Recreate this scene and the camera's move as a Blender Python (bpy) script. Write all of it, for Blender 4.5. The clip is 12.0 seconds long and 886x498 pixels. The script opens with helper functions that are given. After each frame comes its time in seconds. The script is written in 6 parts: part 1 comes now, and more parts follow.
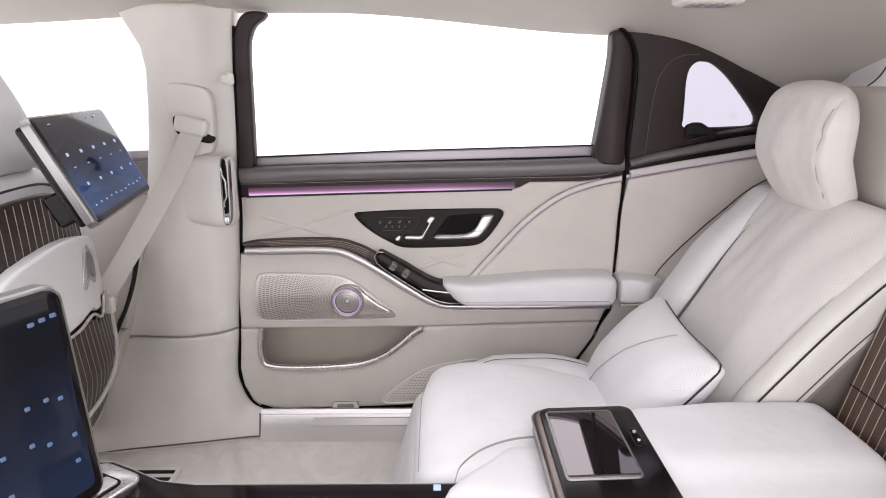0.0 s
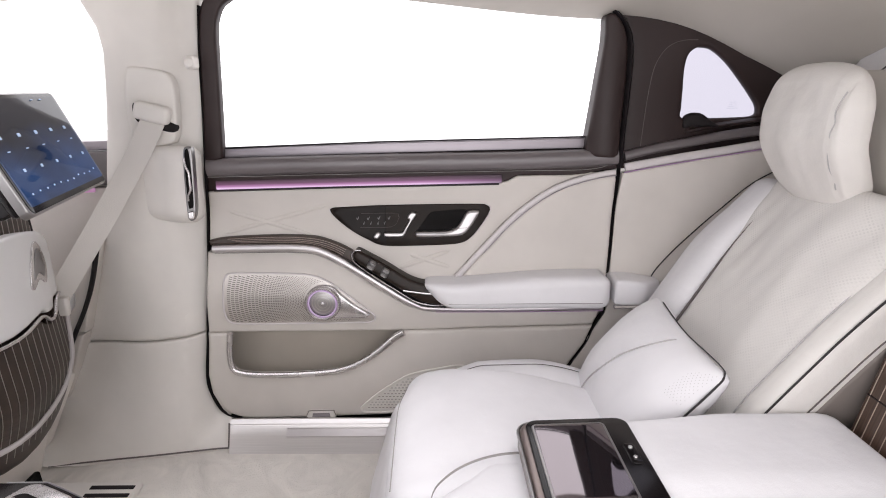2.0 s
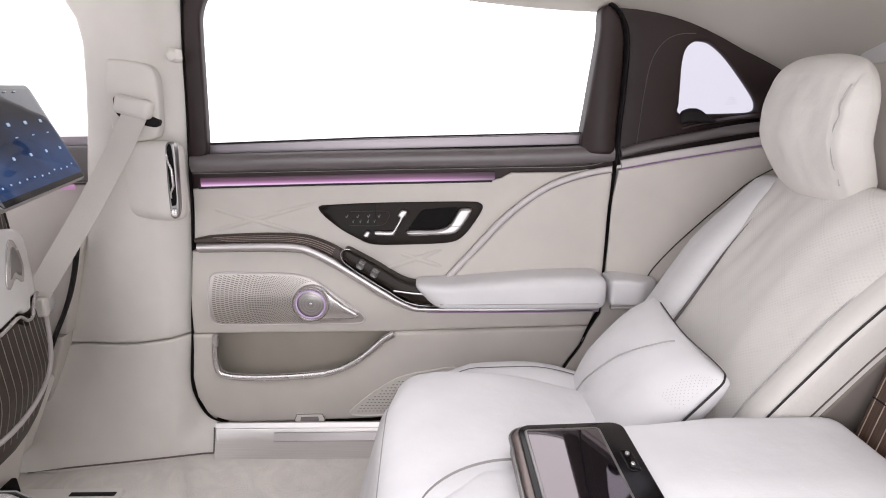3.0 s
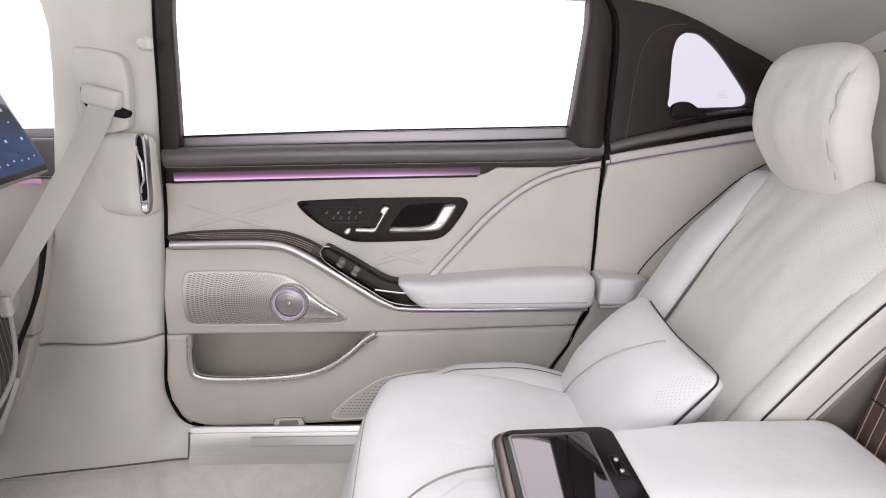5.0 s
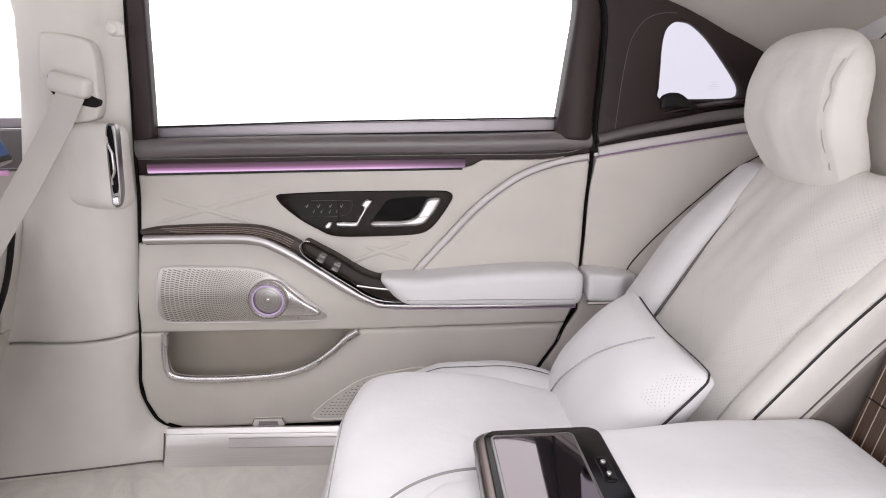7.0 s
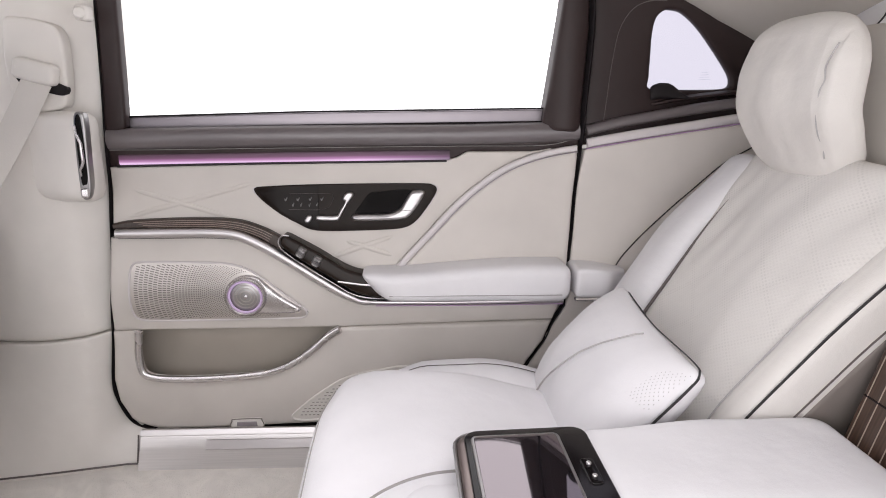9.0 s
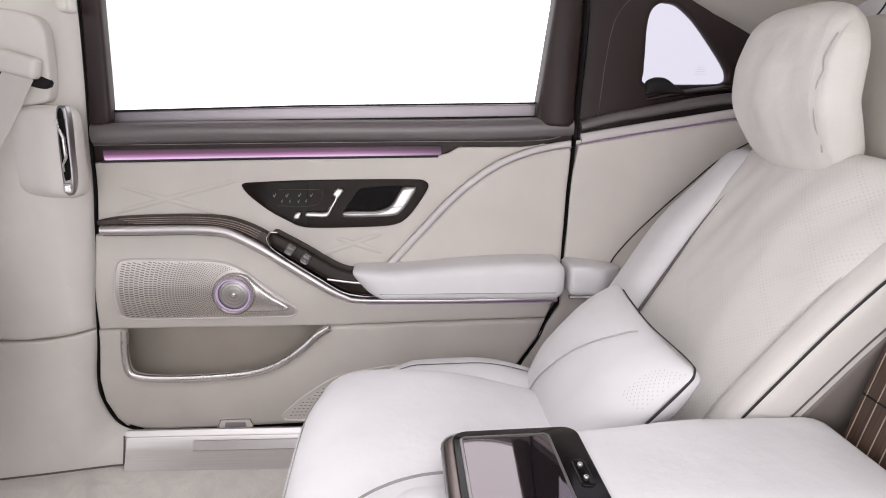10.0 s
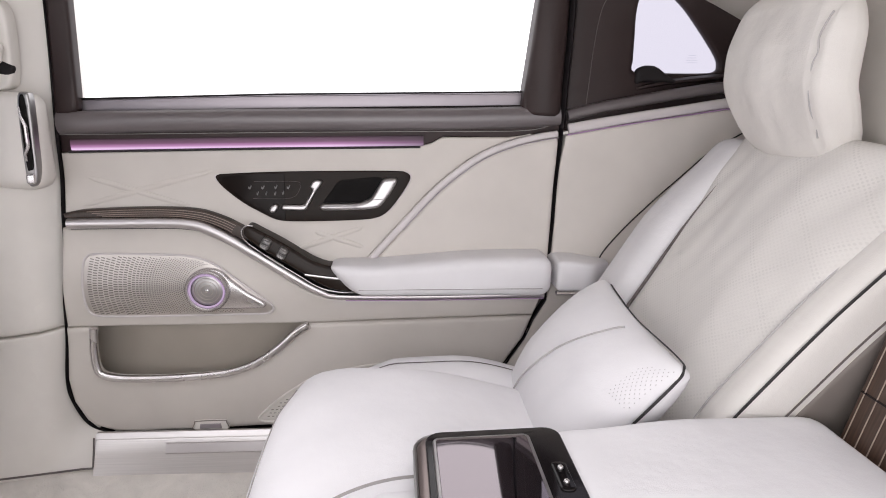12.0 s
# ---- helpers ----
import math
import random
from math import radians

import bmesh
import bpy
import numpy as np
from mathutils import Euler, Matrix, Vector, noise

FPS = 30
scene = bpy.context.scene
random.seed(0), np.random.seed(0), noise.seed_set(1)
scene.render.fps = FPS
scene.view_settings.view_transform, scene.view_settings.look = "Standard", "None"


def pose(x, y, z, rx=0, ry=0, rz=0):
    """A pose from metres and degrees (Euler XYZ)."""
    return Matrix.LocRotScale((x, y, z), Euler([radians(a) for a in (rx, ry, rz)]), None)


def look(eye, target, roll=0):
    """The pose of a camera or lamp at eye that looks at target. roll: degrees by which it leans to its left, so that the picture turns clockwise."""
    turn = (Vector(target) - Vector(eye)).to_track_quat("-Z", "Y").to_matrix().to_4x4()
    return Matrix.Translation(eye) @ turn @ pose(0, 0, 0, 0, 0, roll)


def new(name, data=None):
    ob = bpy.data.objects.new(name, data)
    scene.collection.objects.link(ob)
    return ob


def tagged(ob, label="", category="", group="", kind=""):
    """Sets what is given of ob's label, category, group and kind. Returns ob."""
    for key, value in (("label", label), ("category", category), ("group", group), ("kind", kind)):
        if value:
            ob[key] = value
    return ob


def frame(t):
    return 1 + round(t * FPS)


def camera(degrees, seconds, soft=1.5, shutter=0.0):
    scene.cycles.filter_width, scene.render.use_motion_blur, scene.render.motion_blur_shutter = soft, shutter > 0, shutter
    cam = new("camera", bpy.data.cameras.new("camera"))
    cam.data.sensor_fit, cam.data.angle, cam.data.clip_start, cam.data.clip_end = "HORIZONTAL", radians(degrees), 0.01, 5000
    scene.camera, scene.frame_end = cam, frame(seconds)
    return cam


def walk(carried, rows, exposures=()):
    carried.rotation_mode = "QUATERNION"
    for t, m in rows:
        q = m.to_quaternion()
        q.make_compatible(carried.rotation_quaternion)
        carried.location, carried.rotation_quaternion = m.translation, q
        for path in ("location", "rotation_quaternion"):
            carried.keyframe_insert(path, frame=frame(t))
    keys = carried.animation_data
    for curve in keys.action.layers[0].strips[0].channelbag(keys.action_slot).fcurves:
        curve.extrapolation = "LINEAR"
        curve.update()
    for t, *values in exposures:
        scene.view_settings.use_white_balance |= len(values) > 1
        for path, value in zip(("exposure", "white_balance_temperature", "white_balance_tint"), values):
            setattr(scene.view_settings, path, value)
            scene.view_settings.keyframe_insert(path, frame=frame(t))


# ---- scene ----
cam = camera(71.95, 12.0, 1.0)
PATH = [
    (0, look((-0.4703, -1.5711, 1.0154), (-0.4532, 0.3587, 0.4906), 0.01)),
    (0.5, look((-0.4647, -1.5494, 1.0074), (-0.4406, 0.3806, 0.4838), 0.08)),
    (1, look((-0.4572, -1.5249, 0.9966), (-0.4278, 0.4062, 0.4767), 0.14)),
    (1.5, look((-0.4488, -1.4983, 0.9845), (-0.4160, 0.4339, 0.4693), 0.20)),
    (2, look((-0.4409, -1.4737, 0.9733), (-0.4030, 0.4595, 0.4623), 0.26)),
    (2.5, look((-0.4352, -1.4540, 0.9645), (-0.3911, 0.4799, 0.4564), 0.32)),
    (3, look((-0.4296, -1.4365, 0.9567), (-0.3785, 0.4978, 0.4512), 0.38)),
    (5, look((-0.4124, -1.3911, 0.9369), (-0.3302, 0.5428, 0.4337), 0.63)),
    (5.5, look((-0.4084, -1.3820, 0.9327), (-0.3182, 0.5511, 0.4281), 0.69)),
    (6, look((-0.4043, -1.3725, 0.9282), (-0.3063, 0.5599, 0.4220), 0.75)),
    (6.5, look((-0.4001, -1.3635, 0.9240), (-0.2940, 0.5681, 0.4165), 0.81)),
    (7, look((-0.3939, -1.3542, 0.9175), (-0.2838, 0.5776, 0.4116), 0.83)),
    (9, look((-0.3725, -1.3178, 0.8954), (-0.2383, 0.6128, 0.3905), 0.98)),
    (9.5, look((-0.3674, -1.3090, 0.8910), (-0.2266, 0.6208, 0.3849), 1.02)),
    (10, look((-0.3582, -1.2981, 0.8831), (-0.2163, 0.6322, 0.3795), 1.03)),
    (10.5, look((-0.3532, -1.2884, 0.8785), (-0.2042, 0.6411, 0.3738), 1.07)),
    (11, look((-0.3425, -1.2781, 0.8700), (-0.1942, 0.6524, 0.3688), 1.07)),
    (11.5, look((-0.3314, -1.2686, 0.8619), (-0.1846, 0.6630, 0.3647), 1.07)),
    (12, look((-0.3270, -1.2575, 0.8568), (-0.1717, 0.6732, 0.3585), 1.12)),
]
walk(cam, PATH)

# ---- world, added fill lamp, exposure ----
world = bpy.data.worlds.new("studio")
world.use_nodes = True
scene.world = world
bg = world.node_tree.nodes["Background"]
bg.inputs["Color"].default_value = (1.0, 0.977, 0.997, 1)
bg.inputs["Strength"].default_value = 2.38
scene.view_settings.exposure = 0.0
# unseen area lamp added at the near door opening to brighten faces towards it
lamp_data = bpy.data.lights.new("open_door_fill", "AREA")
lamp_data.shape = "RECTANGLE"
lamp_data.size, lamp_data.size_y = 1.25, 0.95
lamp_data.energy = 3.6
lamp_data.color = (1.0, 0.98, 0.99)
lamp = new("open_door_fill", lamp_data)
lamp.matrix_world = pose(-0.62, -1.80, 0.60, 90, 0, 0)

# ---- materials ----


def base_mat(name):
    m = bpy.data.materials.new(name)
    m.use_nodes = True
    nt = m.node_tree
    return m, nt, nt.nodes["Principled BSDF"]


def node(nt, kind, **kw):
    n = nt.nodes.new(kind)
    for k, v in kw.items():
        n.inputs[k].default_value = v
    return n


def ramp(nt, fac, stops):
    r = nt.nodes.new("ShaderNodeValToRGB")
    while len(r.color_ramp.elements) < len(stops):
        r.color_ramp.elements.new(0.5)
    for e, (p, c) in zip(r.color_ramp.elements, stops):
        e.position, e.color = p, (*c, 1)
    nt.links.new(fac, r.inputs["Fac"])
    return r.outputs["Color"]


def shade(c, k):
    return tuple(min(1.0, v * k) for v in c)


def leather(name, color, rough=0.5, grain=0.25, perforated=False, wrinkle=0.15, spec=0.5):
    """Coloured hide: pebbled grain, faint mottling, soft wrinkles, punched holes where asked."""
    m, nt, p = base_mat(name)
    co = nt.nodes.new("ShaderNodeTexCoord").outputs["Object"]
    big = node(nt, "ShaderNodeTexNoise", Scale=9.0, Detail=3.0)
    nt.links.new(co, big.inputs["Vector"])
    col = ramp(nt, big.outputs["Fac"], [(0.3, shade(color, 0.95)), (0.7, shade(color, 1.03))])
    cells = node(nt, "ShaderNodeTexVoronoi", Scale=700.0)
    nt.links.new(co, cells.inputs["Vector"])
    folds = node(nt, "ShaderNodeTexNoise", Scale=28.0, Detail=4.0)
    nt.links.new(co, folds.inputs["Vector"])
    b1 = node(nt, "ShaderNodeBump", Strength=grain, Distance=0.0004)
    nt.links.new(cells.outputs["Distance"], b1.inputs["Height"])
    b2 = node(nt, "ShaderNodeBump", Strength=wrinkle, Distance=0.006)
    nt.links.new(folds.outputs["Fac"], b2.inputs["Height"])
    nt.links.new(b1.outputs["Normal"], b2.inputs["Normal"])
    last = b2
    p.inputs["Specular IOR Level"].default_value = spec
    if perforated:
        turn = node(nt, "ShaderNodeMapping", Rotation=(0.0, radians(-31), 0.0))
        nt.links.new(co, turn.inputs["Vector"])
        lay = node(nt, "ShaderNodeMapping", Scale=(0.0, 1.0, 1.0), Rotation=(radians(45), 0.0, 0.0))
        nt.links.new(turn.outputs[0], lay.inputs["Vector"])
        dots = node(nt, "ShaderNodeTexVoronoi", Scale=185.0, Randomness=0.0)
        nt.links.new(lay.outputs[0], dots.inputs["Vector"])
        cell = nt.nodes.new("ShaderNodeSeparateXYZ")
        nt.links.new(lay.outputs[0], cell.inputs[0])
        lines = []
        for axis in ("Y", "Z"):
            times = nt.nodes.new("ShaderNodeMath")
            times.operation = "MULTIPLY"
            times.inputs[1].default_value = 12.5
            nt.links.new(cell.outputs[axis], times.inputs[0])
            part_of = nt.nodes.new("ShaderNodeMath")
            part_of.operation = "FRACT"
            nt.links.new(times.outputs[0], part_of.inputs[0])
            near = nt.nodes.new("ShaderNodeMath")
            near.operation = "LESS_THAN"
            near.inputs[1].default_value = 0.13
            nt.links.new(part_of.outputs[0], near.inputs[0])
            lines.append(near)
        band = nt.nodes.new("ShaderNodeMath")
        band.operation = "MAXIMUM"
        nt.links.new(lines[0].outputs[0], band.inputs[0])
        nt.links.new(lines[1].outputs[0], band.inputs[1])
        patch = node(nt, "ShaderNodeMapRange")
        patch.inputs["To Min"].default_value, patch.inputs["To Max"].default_value = 0.42, 1.0
        nt.links.new(band.outputs[0], patch.inputs["Value"])
        hole = nt.nodes.new("ShaderNodeMath")
        hole.operation = "LESS_THAN"
        hole.inputs[1].default_value = 0.30
        nt.links.new(dots.outputs["Distance"], hole.inputs[0])
        only = nt.nodes.new("ShaderNodeMath")
        only.operation = "MULTIPLY"
        nt.links.new(hole.outputs[0], only.inputs[0])
        nt.links.new(patch.outputs[0], only.inputs[1])
        hole = only
        mix = nt.nodes.new("ShaderNodeMixRGB")
        mix.inputs["Color2"].default_value = (*shade(color, 0.905), 1)
        nt.links.new(hole.outputs[0], mix.inputs["Fac"])
        nt.links.new(col, mix.inputs["Color1"])
        col = mix.outputs["Color"]
        inv = nt.nodes.new("ShaderNodeMath")
        inv.operation = "SUBTRACT"
        inv.inputs[0].default_value = 1.0
        nt.links.new(hole.outputs[0], inv.inputs[1])
        b3 = node(nt, "ShaderNodeBump", Strength=0.2, Distance=0.0008)
        nt.links.new(inv.outputs[0], b3.inputs["Height"])
        nt.links.new(b2.outputs["Normal"], b3.inputs["Normal"])
        last = b3
    nt.links.new(col, p.inputs["Base Color"])
    nt.links.new(last.outputs["Normal"], p.inputs["Normal"])
    rr = node(nt, "ShaderNodeMapRange")
    rr.inputs["To Min"].default_value, rr.inputs["To Max"].default_value = rough - 0.06, rough + 0.08
    nt.links.new(folds.outputs["Fac"], rr.inputs["Value"])
    nt.links.new(rr.outputs[0], p.inputs["Roughness"])
    return m


def metal(name, color, rough=0.25, brushed=0.0, wear=1.0):
    m, nt, p = base_mat(name)
    p.inputs["Metallic"].default_value = 1.0
    co = nt.nodes.new("ShaderNodeTexCoord").outputs["Object"]
    mp = node(nt, "ShaderNodeMapping", Scale=(6.0, 90.0, 400.0) if brushed else (15.0, 15.0, 15.0))
    nt.links.new(co, mp.inputs["Vector"])
    n = node(nt, "ShaderNodeTexNoise", Scale=1.0, Detail=3.0)
    nt.links.new(mp.outputs[0], n.inputs["Vector"])
    nt.links.new(ramp(nt, n.outputs["Fac"], [(0.3, shade(color, 1 - 0.07 * wear)), (0.7, shade(color, 1 + 0.04 * wear))]), p.inputs["Base Color"])
    rr = node(nt, "ShaderNodeMapRange")
    rr.inputs["To Min"].default_value, rr.inputs["To Max"].default_value = max(0.02, rough - 0.05 * wear), rough + 0.06 * wear
    nt.links.new(n.outputs["Fac"], rr.inputs["Value"])
    nt.links.new(rr.outputs[0], p.inputs["Roughness"])
    return m


def gloss(name, color, rough=0.08, dust=0.05, spec=0.5, ior=1.5):
    """Lacquer, glass covers and hard plastic, with faint smears in the gloss."""
    m, nt, p = base_mat(name)
    p.inputs["Base Color"].default_value = (*color, 1)
    p.inputs["Specular IOR Level"].default_value, p.inputs["IOR"].default_value = spec, ior
    co = nt.nodes.new("ShaderNodeTexCoord").outputs["Object"]
    n = node(nt, "ShaderNodeTexNoise", Scale=14.0, Detail=4.0)
    nt.links.new(co, n.inputs["Vector"])
    rr = node(nt, "ShaderNodeMapRange")
    rr.inputs["To Min"].default_value, rr.inputs["To Max"].default_value = rough, rough + dust
    nt.links.new(n.outputs["Fac"], rr.inputs["Value"])
    nt.links.new(rr.outputs[0], p.inputs["Roughness"])
    return m


def carpet_mat(name, color):
    m, nt, p = base_mat(name)
    co = nt.nodes.new("ShaderNodeTexCoord").outputs["Object"]
    a = node(nt, "ShaderNodeTexNoise", Scale=11.0, Detail=5.0, Distortion=1.2)
    b = node(nt, "ShaderNodeTexNoise", Scale=420.0, Detail=2.0)
    nt.links.new(co, a.inputs["Vector"])
    nt.links.new(co, b.inputs["Vector"])
    nt.links.new(ramp(nt, a.outputs["Fac"], [(0.3, shade(color, 0.86)), (0.7, shade(color, 1.06))]), p.inputs["Base Color"])
    b1 = node(nt, "ShaderNodeBump", Strength=0.7, Distance=0.004)
    nt.links.new(b.outputs["Fac"], b1.inputs["Height"])
    b2 = node(nt, "ShaderNodeBump", Strength=0.4, Distance=0.02)
    nt.links.new(a.outputs["Fac"], b2.inputs["Height"])
    nt.links.new(b1.outputs["Normal"], b2.inputs["Normal"])
    nt.links.new(b2.outputs["Normal"], p.inputs["Normal"])
    p.inputs["Roughness"].default_value = 0.95
    return m


def cloth_mat(name, color, scale=900.0):
    m, nt, p = base_mat(name)
    co = nt.nodes.new("ShaderNodeTexCoord").outputs["Object"]
    a = node(nt, "ShaderNodeTexNoise", Scale=scale, Detail=2.0)
    c = node(nt, "ShaderNodeTexNoise", Scale=5.0, Detail=3.0)
    nt.links.new(co, a.inputs["Vector"])
    nt.links.new(co, c.inputs["Vector"])
    nt.links.new(ramp(nt, c.outputs["Fac"], [(0.3, shade(color, 0.95)), (0.7, shade(color, 1.03))]), p.inputs["Base Color"])
    b = node(nt, "ShaderNodeBump", Strength=0.35, Distance=0.001)
    nt.links.new(a.outputs["Fac"], b.inputs["Height"])
    nt.links.new(b.outputs["Normal"], p.inputs["Normal"])
    p.inputs["Roughness"].default_value = 0.85
    return m


def wood_mat(name, color, rough=0.22, axis_scale=(60.0, 3.0, 3.0)):
    m, nt, p = base_mat(name)
    co = nt.nodes.new("ShaderNodeTexCoord").outputs["Object"]
    mp = node(nt, "ShaderNodeMapping", Scale=axis_scale)
    nt.links.new(co, mp.inputs["Vector"])
    n = node(nt, "ShaderNodeTexNoise", Scale=6.0, Detail=6.0)
    nt.links.new(mp.outputs[0], n.inputs["Vector"])
    nt.links.new(ramp(nt, n.outputs["Fac"], [(0.3, shade(color, 0.7)), (0.7, shade(color, 1.35))]), p.inputs["Base Color"])
    b = node(nt, "ShaderNodeBump", Strength=0.15, Distance=0.001)
    nt.links.new(n.outputs["Fac"], b.inputs["Height"])
    nt.links.new(b.outputs["Normal"], p.inputs["Normal"])
    p.inputs["Roughness"].default_value = rough
    return m


def emit_mat(name, color, strength):
    m, nt, p = base_mat(name)
    p.inputs["Base Color"].default_value = (*color, 1)
    p.inputs["Emission Color"].default_value = (*color, 1)
    p.inputs["Emission Strength"].default_value = strength
    return m


def strip_mat(name, base):
    """An ambient light strip: dim lilac above, bright along its lower edge, fading out at its rear end."""
    m, nt, p = base_mat(name)
    co = nt.nodes.new("ShaderNodeTexCoord").outputs["Object"]
    up = nt.nodes.new("ShaderNodeVectorMath")
    up.operation = "DOT_PRODUCT"
    up.inputs[1].default_value = (-0.026, 0.0, 1.0)
    nt.links.new(co, up.inputs[0])
    h = node(nt, "ShaderNodeMapRange")
    h.inputs["From Min"].default_value, h.inputs["From Max"].default_value = base - 0.010, base + 0.011
    nt.links.new(up.outputs["Value"], h.inputs["Value"])
    col = ramp(nt, h.outputs[0], [(0.0, (0.85, 0.60, 0.88)), (0.14, (0.80, 0.54, 0.80)), (0.30, (0.46, 0.20, 0.42)), (0.55, (0.14, 0.05, 0.11)), (1.0, (0.03, 0.015, 0.02))])
    sx = nt.nodes.new("ShaderNodeSeparateXYZ")
    nt.links.new(co, sx.inputs[0])
    end = node(nt, "ShaderNodeMapRange")
    end.inputs["From Min"].default_value, end.inputs["From Max"].default_value = 0.02, 0.225
    end.inputs["To Min"].default_value, end.inputs["To Max"].default_value = 1.0, 0.25
    nt.links.new(sx.outputs["X"], end.inputs["Value"])
    p.inputs["Base Color"].default_value = (0.03, 0.02, 0.03, 1)
    nt.links.new(col, p.inputs["Emission Color"])
    nt.links.new(end.outputs[0], p.inputs["Emission Strength"])
    return m


def glass_mat(name, tint, rough=0.02):
    m, nt, p = base_mat(name)
    nt.nodes.remove(p)
    tr = node(nt, "ShaderNodeBsdfTransparent", Color=(*tint, 1))
    gl = node(nt, "ShaderNodeBsdfGlossy", Roughness=rough)
    fr = node(nt, "ShaderNodeFresnel", IOR=1.45)
    mx = nt.nodes.new("ShaderNodeMixShader")
    nt.links.new(fr.outputs[0], mx.inputs[0])
    nt.links.new(tr.outputs[0], mx.inputs[1])
    nt.links.new(gl.outputs[0], mx.inputs[2])
    nt.links.new(mx.outputs[0], nt.nodes["Material Output"].inputs["Surface"])
    return m


def screen_mat(name, low, high, glow):
    """A lit display: dark glass with a blue glow that swells towards its lower half."""
    m, nt, p = base_mat(name)
    co = nt.nodes.new("ShaderNodeTexCoord").outputs["Generated"]
    n = node(nt, "ShaderNodeTexNoise", Scale=2.2, Detail=2.0)
    nt.links.new(co, n.inputs["Vector"])
    sx = nt.nodes.new("ShaderNodeSeparateXYZ")
    nt.links.new(co, sx.inputs[0])
    fall = node(nt, "ShaderNodeMapRange")
    fall.inputs["From Min"].default_value, fall.inputs["From Max"].default_value = 0.15, 0.8
    fall.inputs["To Min"].default_value, fall.inputs["To Max"].default_value = 1.2, 0.1
    nt.links.new(sx.outputs["Z"], fall.inputs["Value"])
    both = nt.nodes.new("ShaderNodeMath")
    both.operation = "MULTIPLY"
    nt.links.new(n.outputs["Fac"], both.inputs[0])
    nt.links.new(fall.outputs[0], both.inputs[1])
    col = ramp(nt, both.outputs[0], [(0.12, low), (0.62, high)])
    p.inputs["Base Color"].default_value = (0.008, 0.008, 0.011, 1)
    p.inputs["Roughness"].default_value = 0.06
    p.inputs["Specular IOR Level"].default_value = 0.14
    nt.links.new(col, p.inputs["Emission Color"])
    p.inputs["Emission Strength"].default_value = glow
    return m


CREAM = leather("cream_leather", (0.61, 0.575, 0.535), 0.5)
CREAM_DOOR = leather("cream_door_leather", (0.605, 0.565, 0.528), 0.48, 0.25, False, 0.06)
WHITE = leather("white_leather", (0.72, 0.705, 0.723), 0.55, 0.3, False, 0.24)
WHITE_PERF = leather("white_perforated_leather", (0.665, 0.64, 0.615), 0.55, 0.25, True, 0.12)
PILLOW = leather("white_pillow_hide", (0.715, 0.685, 0.655), 0.52, 0.25, False, 0.25)
STUDIO = cloth_mat("pale_studio_floor", (0.84, 0.83, 0.84), 60.0)
PLASTIC = leather("cream_soft_plastic", (0.73, 0.695, 0.657), 0.45, 0.2, False, 0.02)
DARK = leather("dark_brown_leather", (0.028, 0.0165, 0.016), 0.48, 0.3, False, 0.04, 0.34)
BELTDARK = leather("dark_grey_belt_leather", (0.13, 0.112, 0.116), 0.32, 0.25, False, 0.03, 0.85)
PIPING = leather("dark_piping", (0.025, 0.022, 0.024), 0.6, 0.2, False, 0.0)
SEAM = leather("grey_seam", (0.33, 0.31, 0.30), 0.7, 0.2, False, 0.0)
SEAL = gloss("black_rubber_seal", (0.014, 0.011, 0.012), 0.6, 0.1, 0.25)
DEEP = gloss("dark_hollow", (0.007, 0.006, 0.006), 0.7, 0.1, 0.15)
BLACK = gloss("piano_black", (0.008, 0.0065, 0.007), 0.08, 0.06, 0.22)
BEZEL = gloss("dark_bronze_gloss", (0.017, 0.0115, 0.009), 0.22, 0.03, 0.10)
PODBROWN = gloss("dark_brown_gloss", (0.020, 0.0135, 0.0105), 0.16, 0.03, 0.15)
TOUCH = gloss("black_bronze_glass", (0.012, 0.0085, 0.0075), 0.12, 0.03, 0.10)
CHROME = metal("satin_chrome", (0.70, 0.675, 0.68), 0.27, 0.0, 0.25)
WAVECHROME = metal("brushed_pale_chrome", (0.64, 0.61, 0.62), 0.36, 0.0, 0.4)
HANDLE = metal("pale_satin_silver", (0.47, 0.455, 0.455), 0.33, 0.0, 0.5)
TURNED = metal("turned_silver", (0.47, 0.455, 0.45), 0.36, 0.0, 0.4)
NICKEL = metal("satin_nickel", (0.34, 0.33, 0.33), 0.34, 0.0, 0.4)
SILVER = metal("brushed_silver", (0.68, 0.655, 0.65), 0.40, 1.0)
ROSE = metal("rose_bronze_metal", (0.25, 0.207, 0.196), 0.3)
BUTTON = leather("grey_button_print", (0.19, 0.18, 0.18), 0.6, 0.1, False, 0.0)
SOFTSEAM = leather("pale_grey_seam", (0.45, 0.43, 0.43), 0.7, 0.2, False, 0.0)
# dark brown-grey: the shade on the backrest flank is put into this colour
GREIGE = leather("brown_grey_shaded_flank_leather", (0.19, 0.163, 0.148), 0.55, 0.25, False, 0.05)
THREAD = leather("dark_taupe_thread", (0.12, 0.10, 0.098), 0.7, 0.2, False, 0.0)
TAUPE = leather("taupe_pocket_lining", (0.54, 0.485, 0.42), 0.6, 0.2, False, 0.03)
BROWNWOOD = wood_mat("brown_striped_wood", (0.060, 0.034, 0.024), 0.3, (3.0, 60.0, 3.0))
BROWNLINE = gloss("fine_brown_inlay", (0.33, 0.255, 0.215), 0.35)
GREYSATIN = gloss("grey_lilac_satin_paint", (0.25, 0.222, 0.235), 0.35)
LILAC = metal("lilac_satin_metal", (0.36, 0.33, 0.355), 0.45)
WOOD = wood_mat("dark_open_pore_wood", (0.042, 0.028, 0.022), 0.42)
STRIPE = metal("pale_inlay", (0.42, 0.385, 0.37), 0.4)
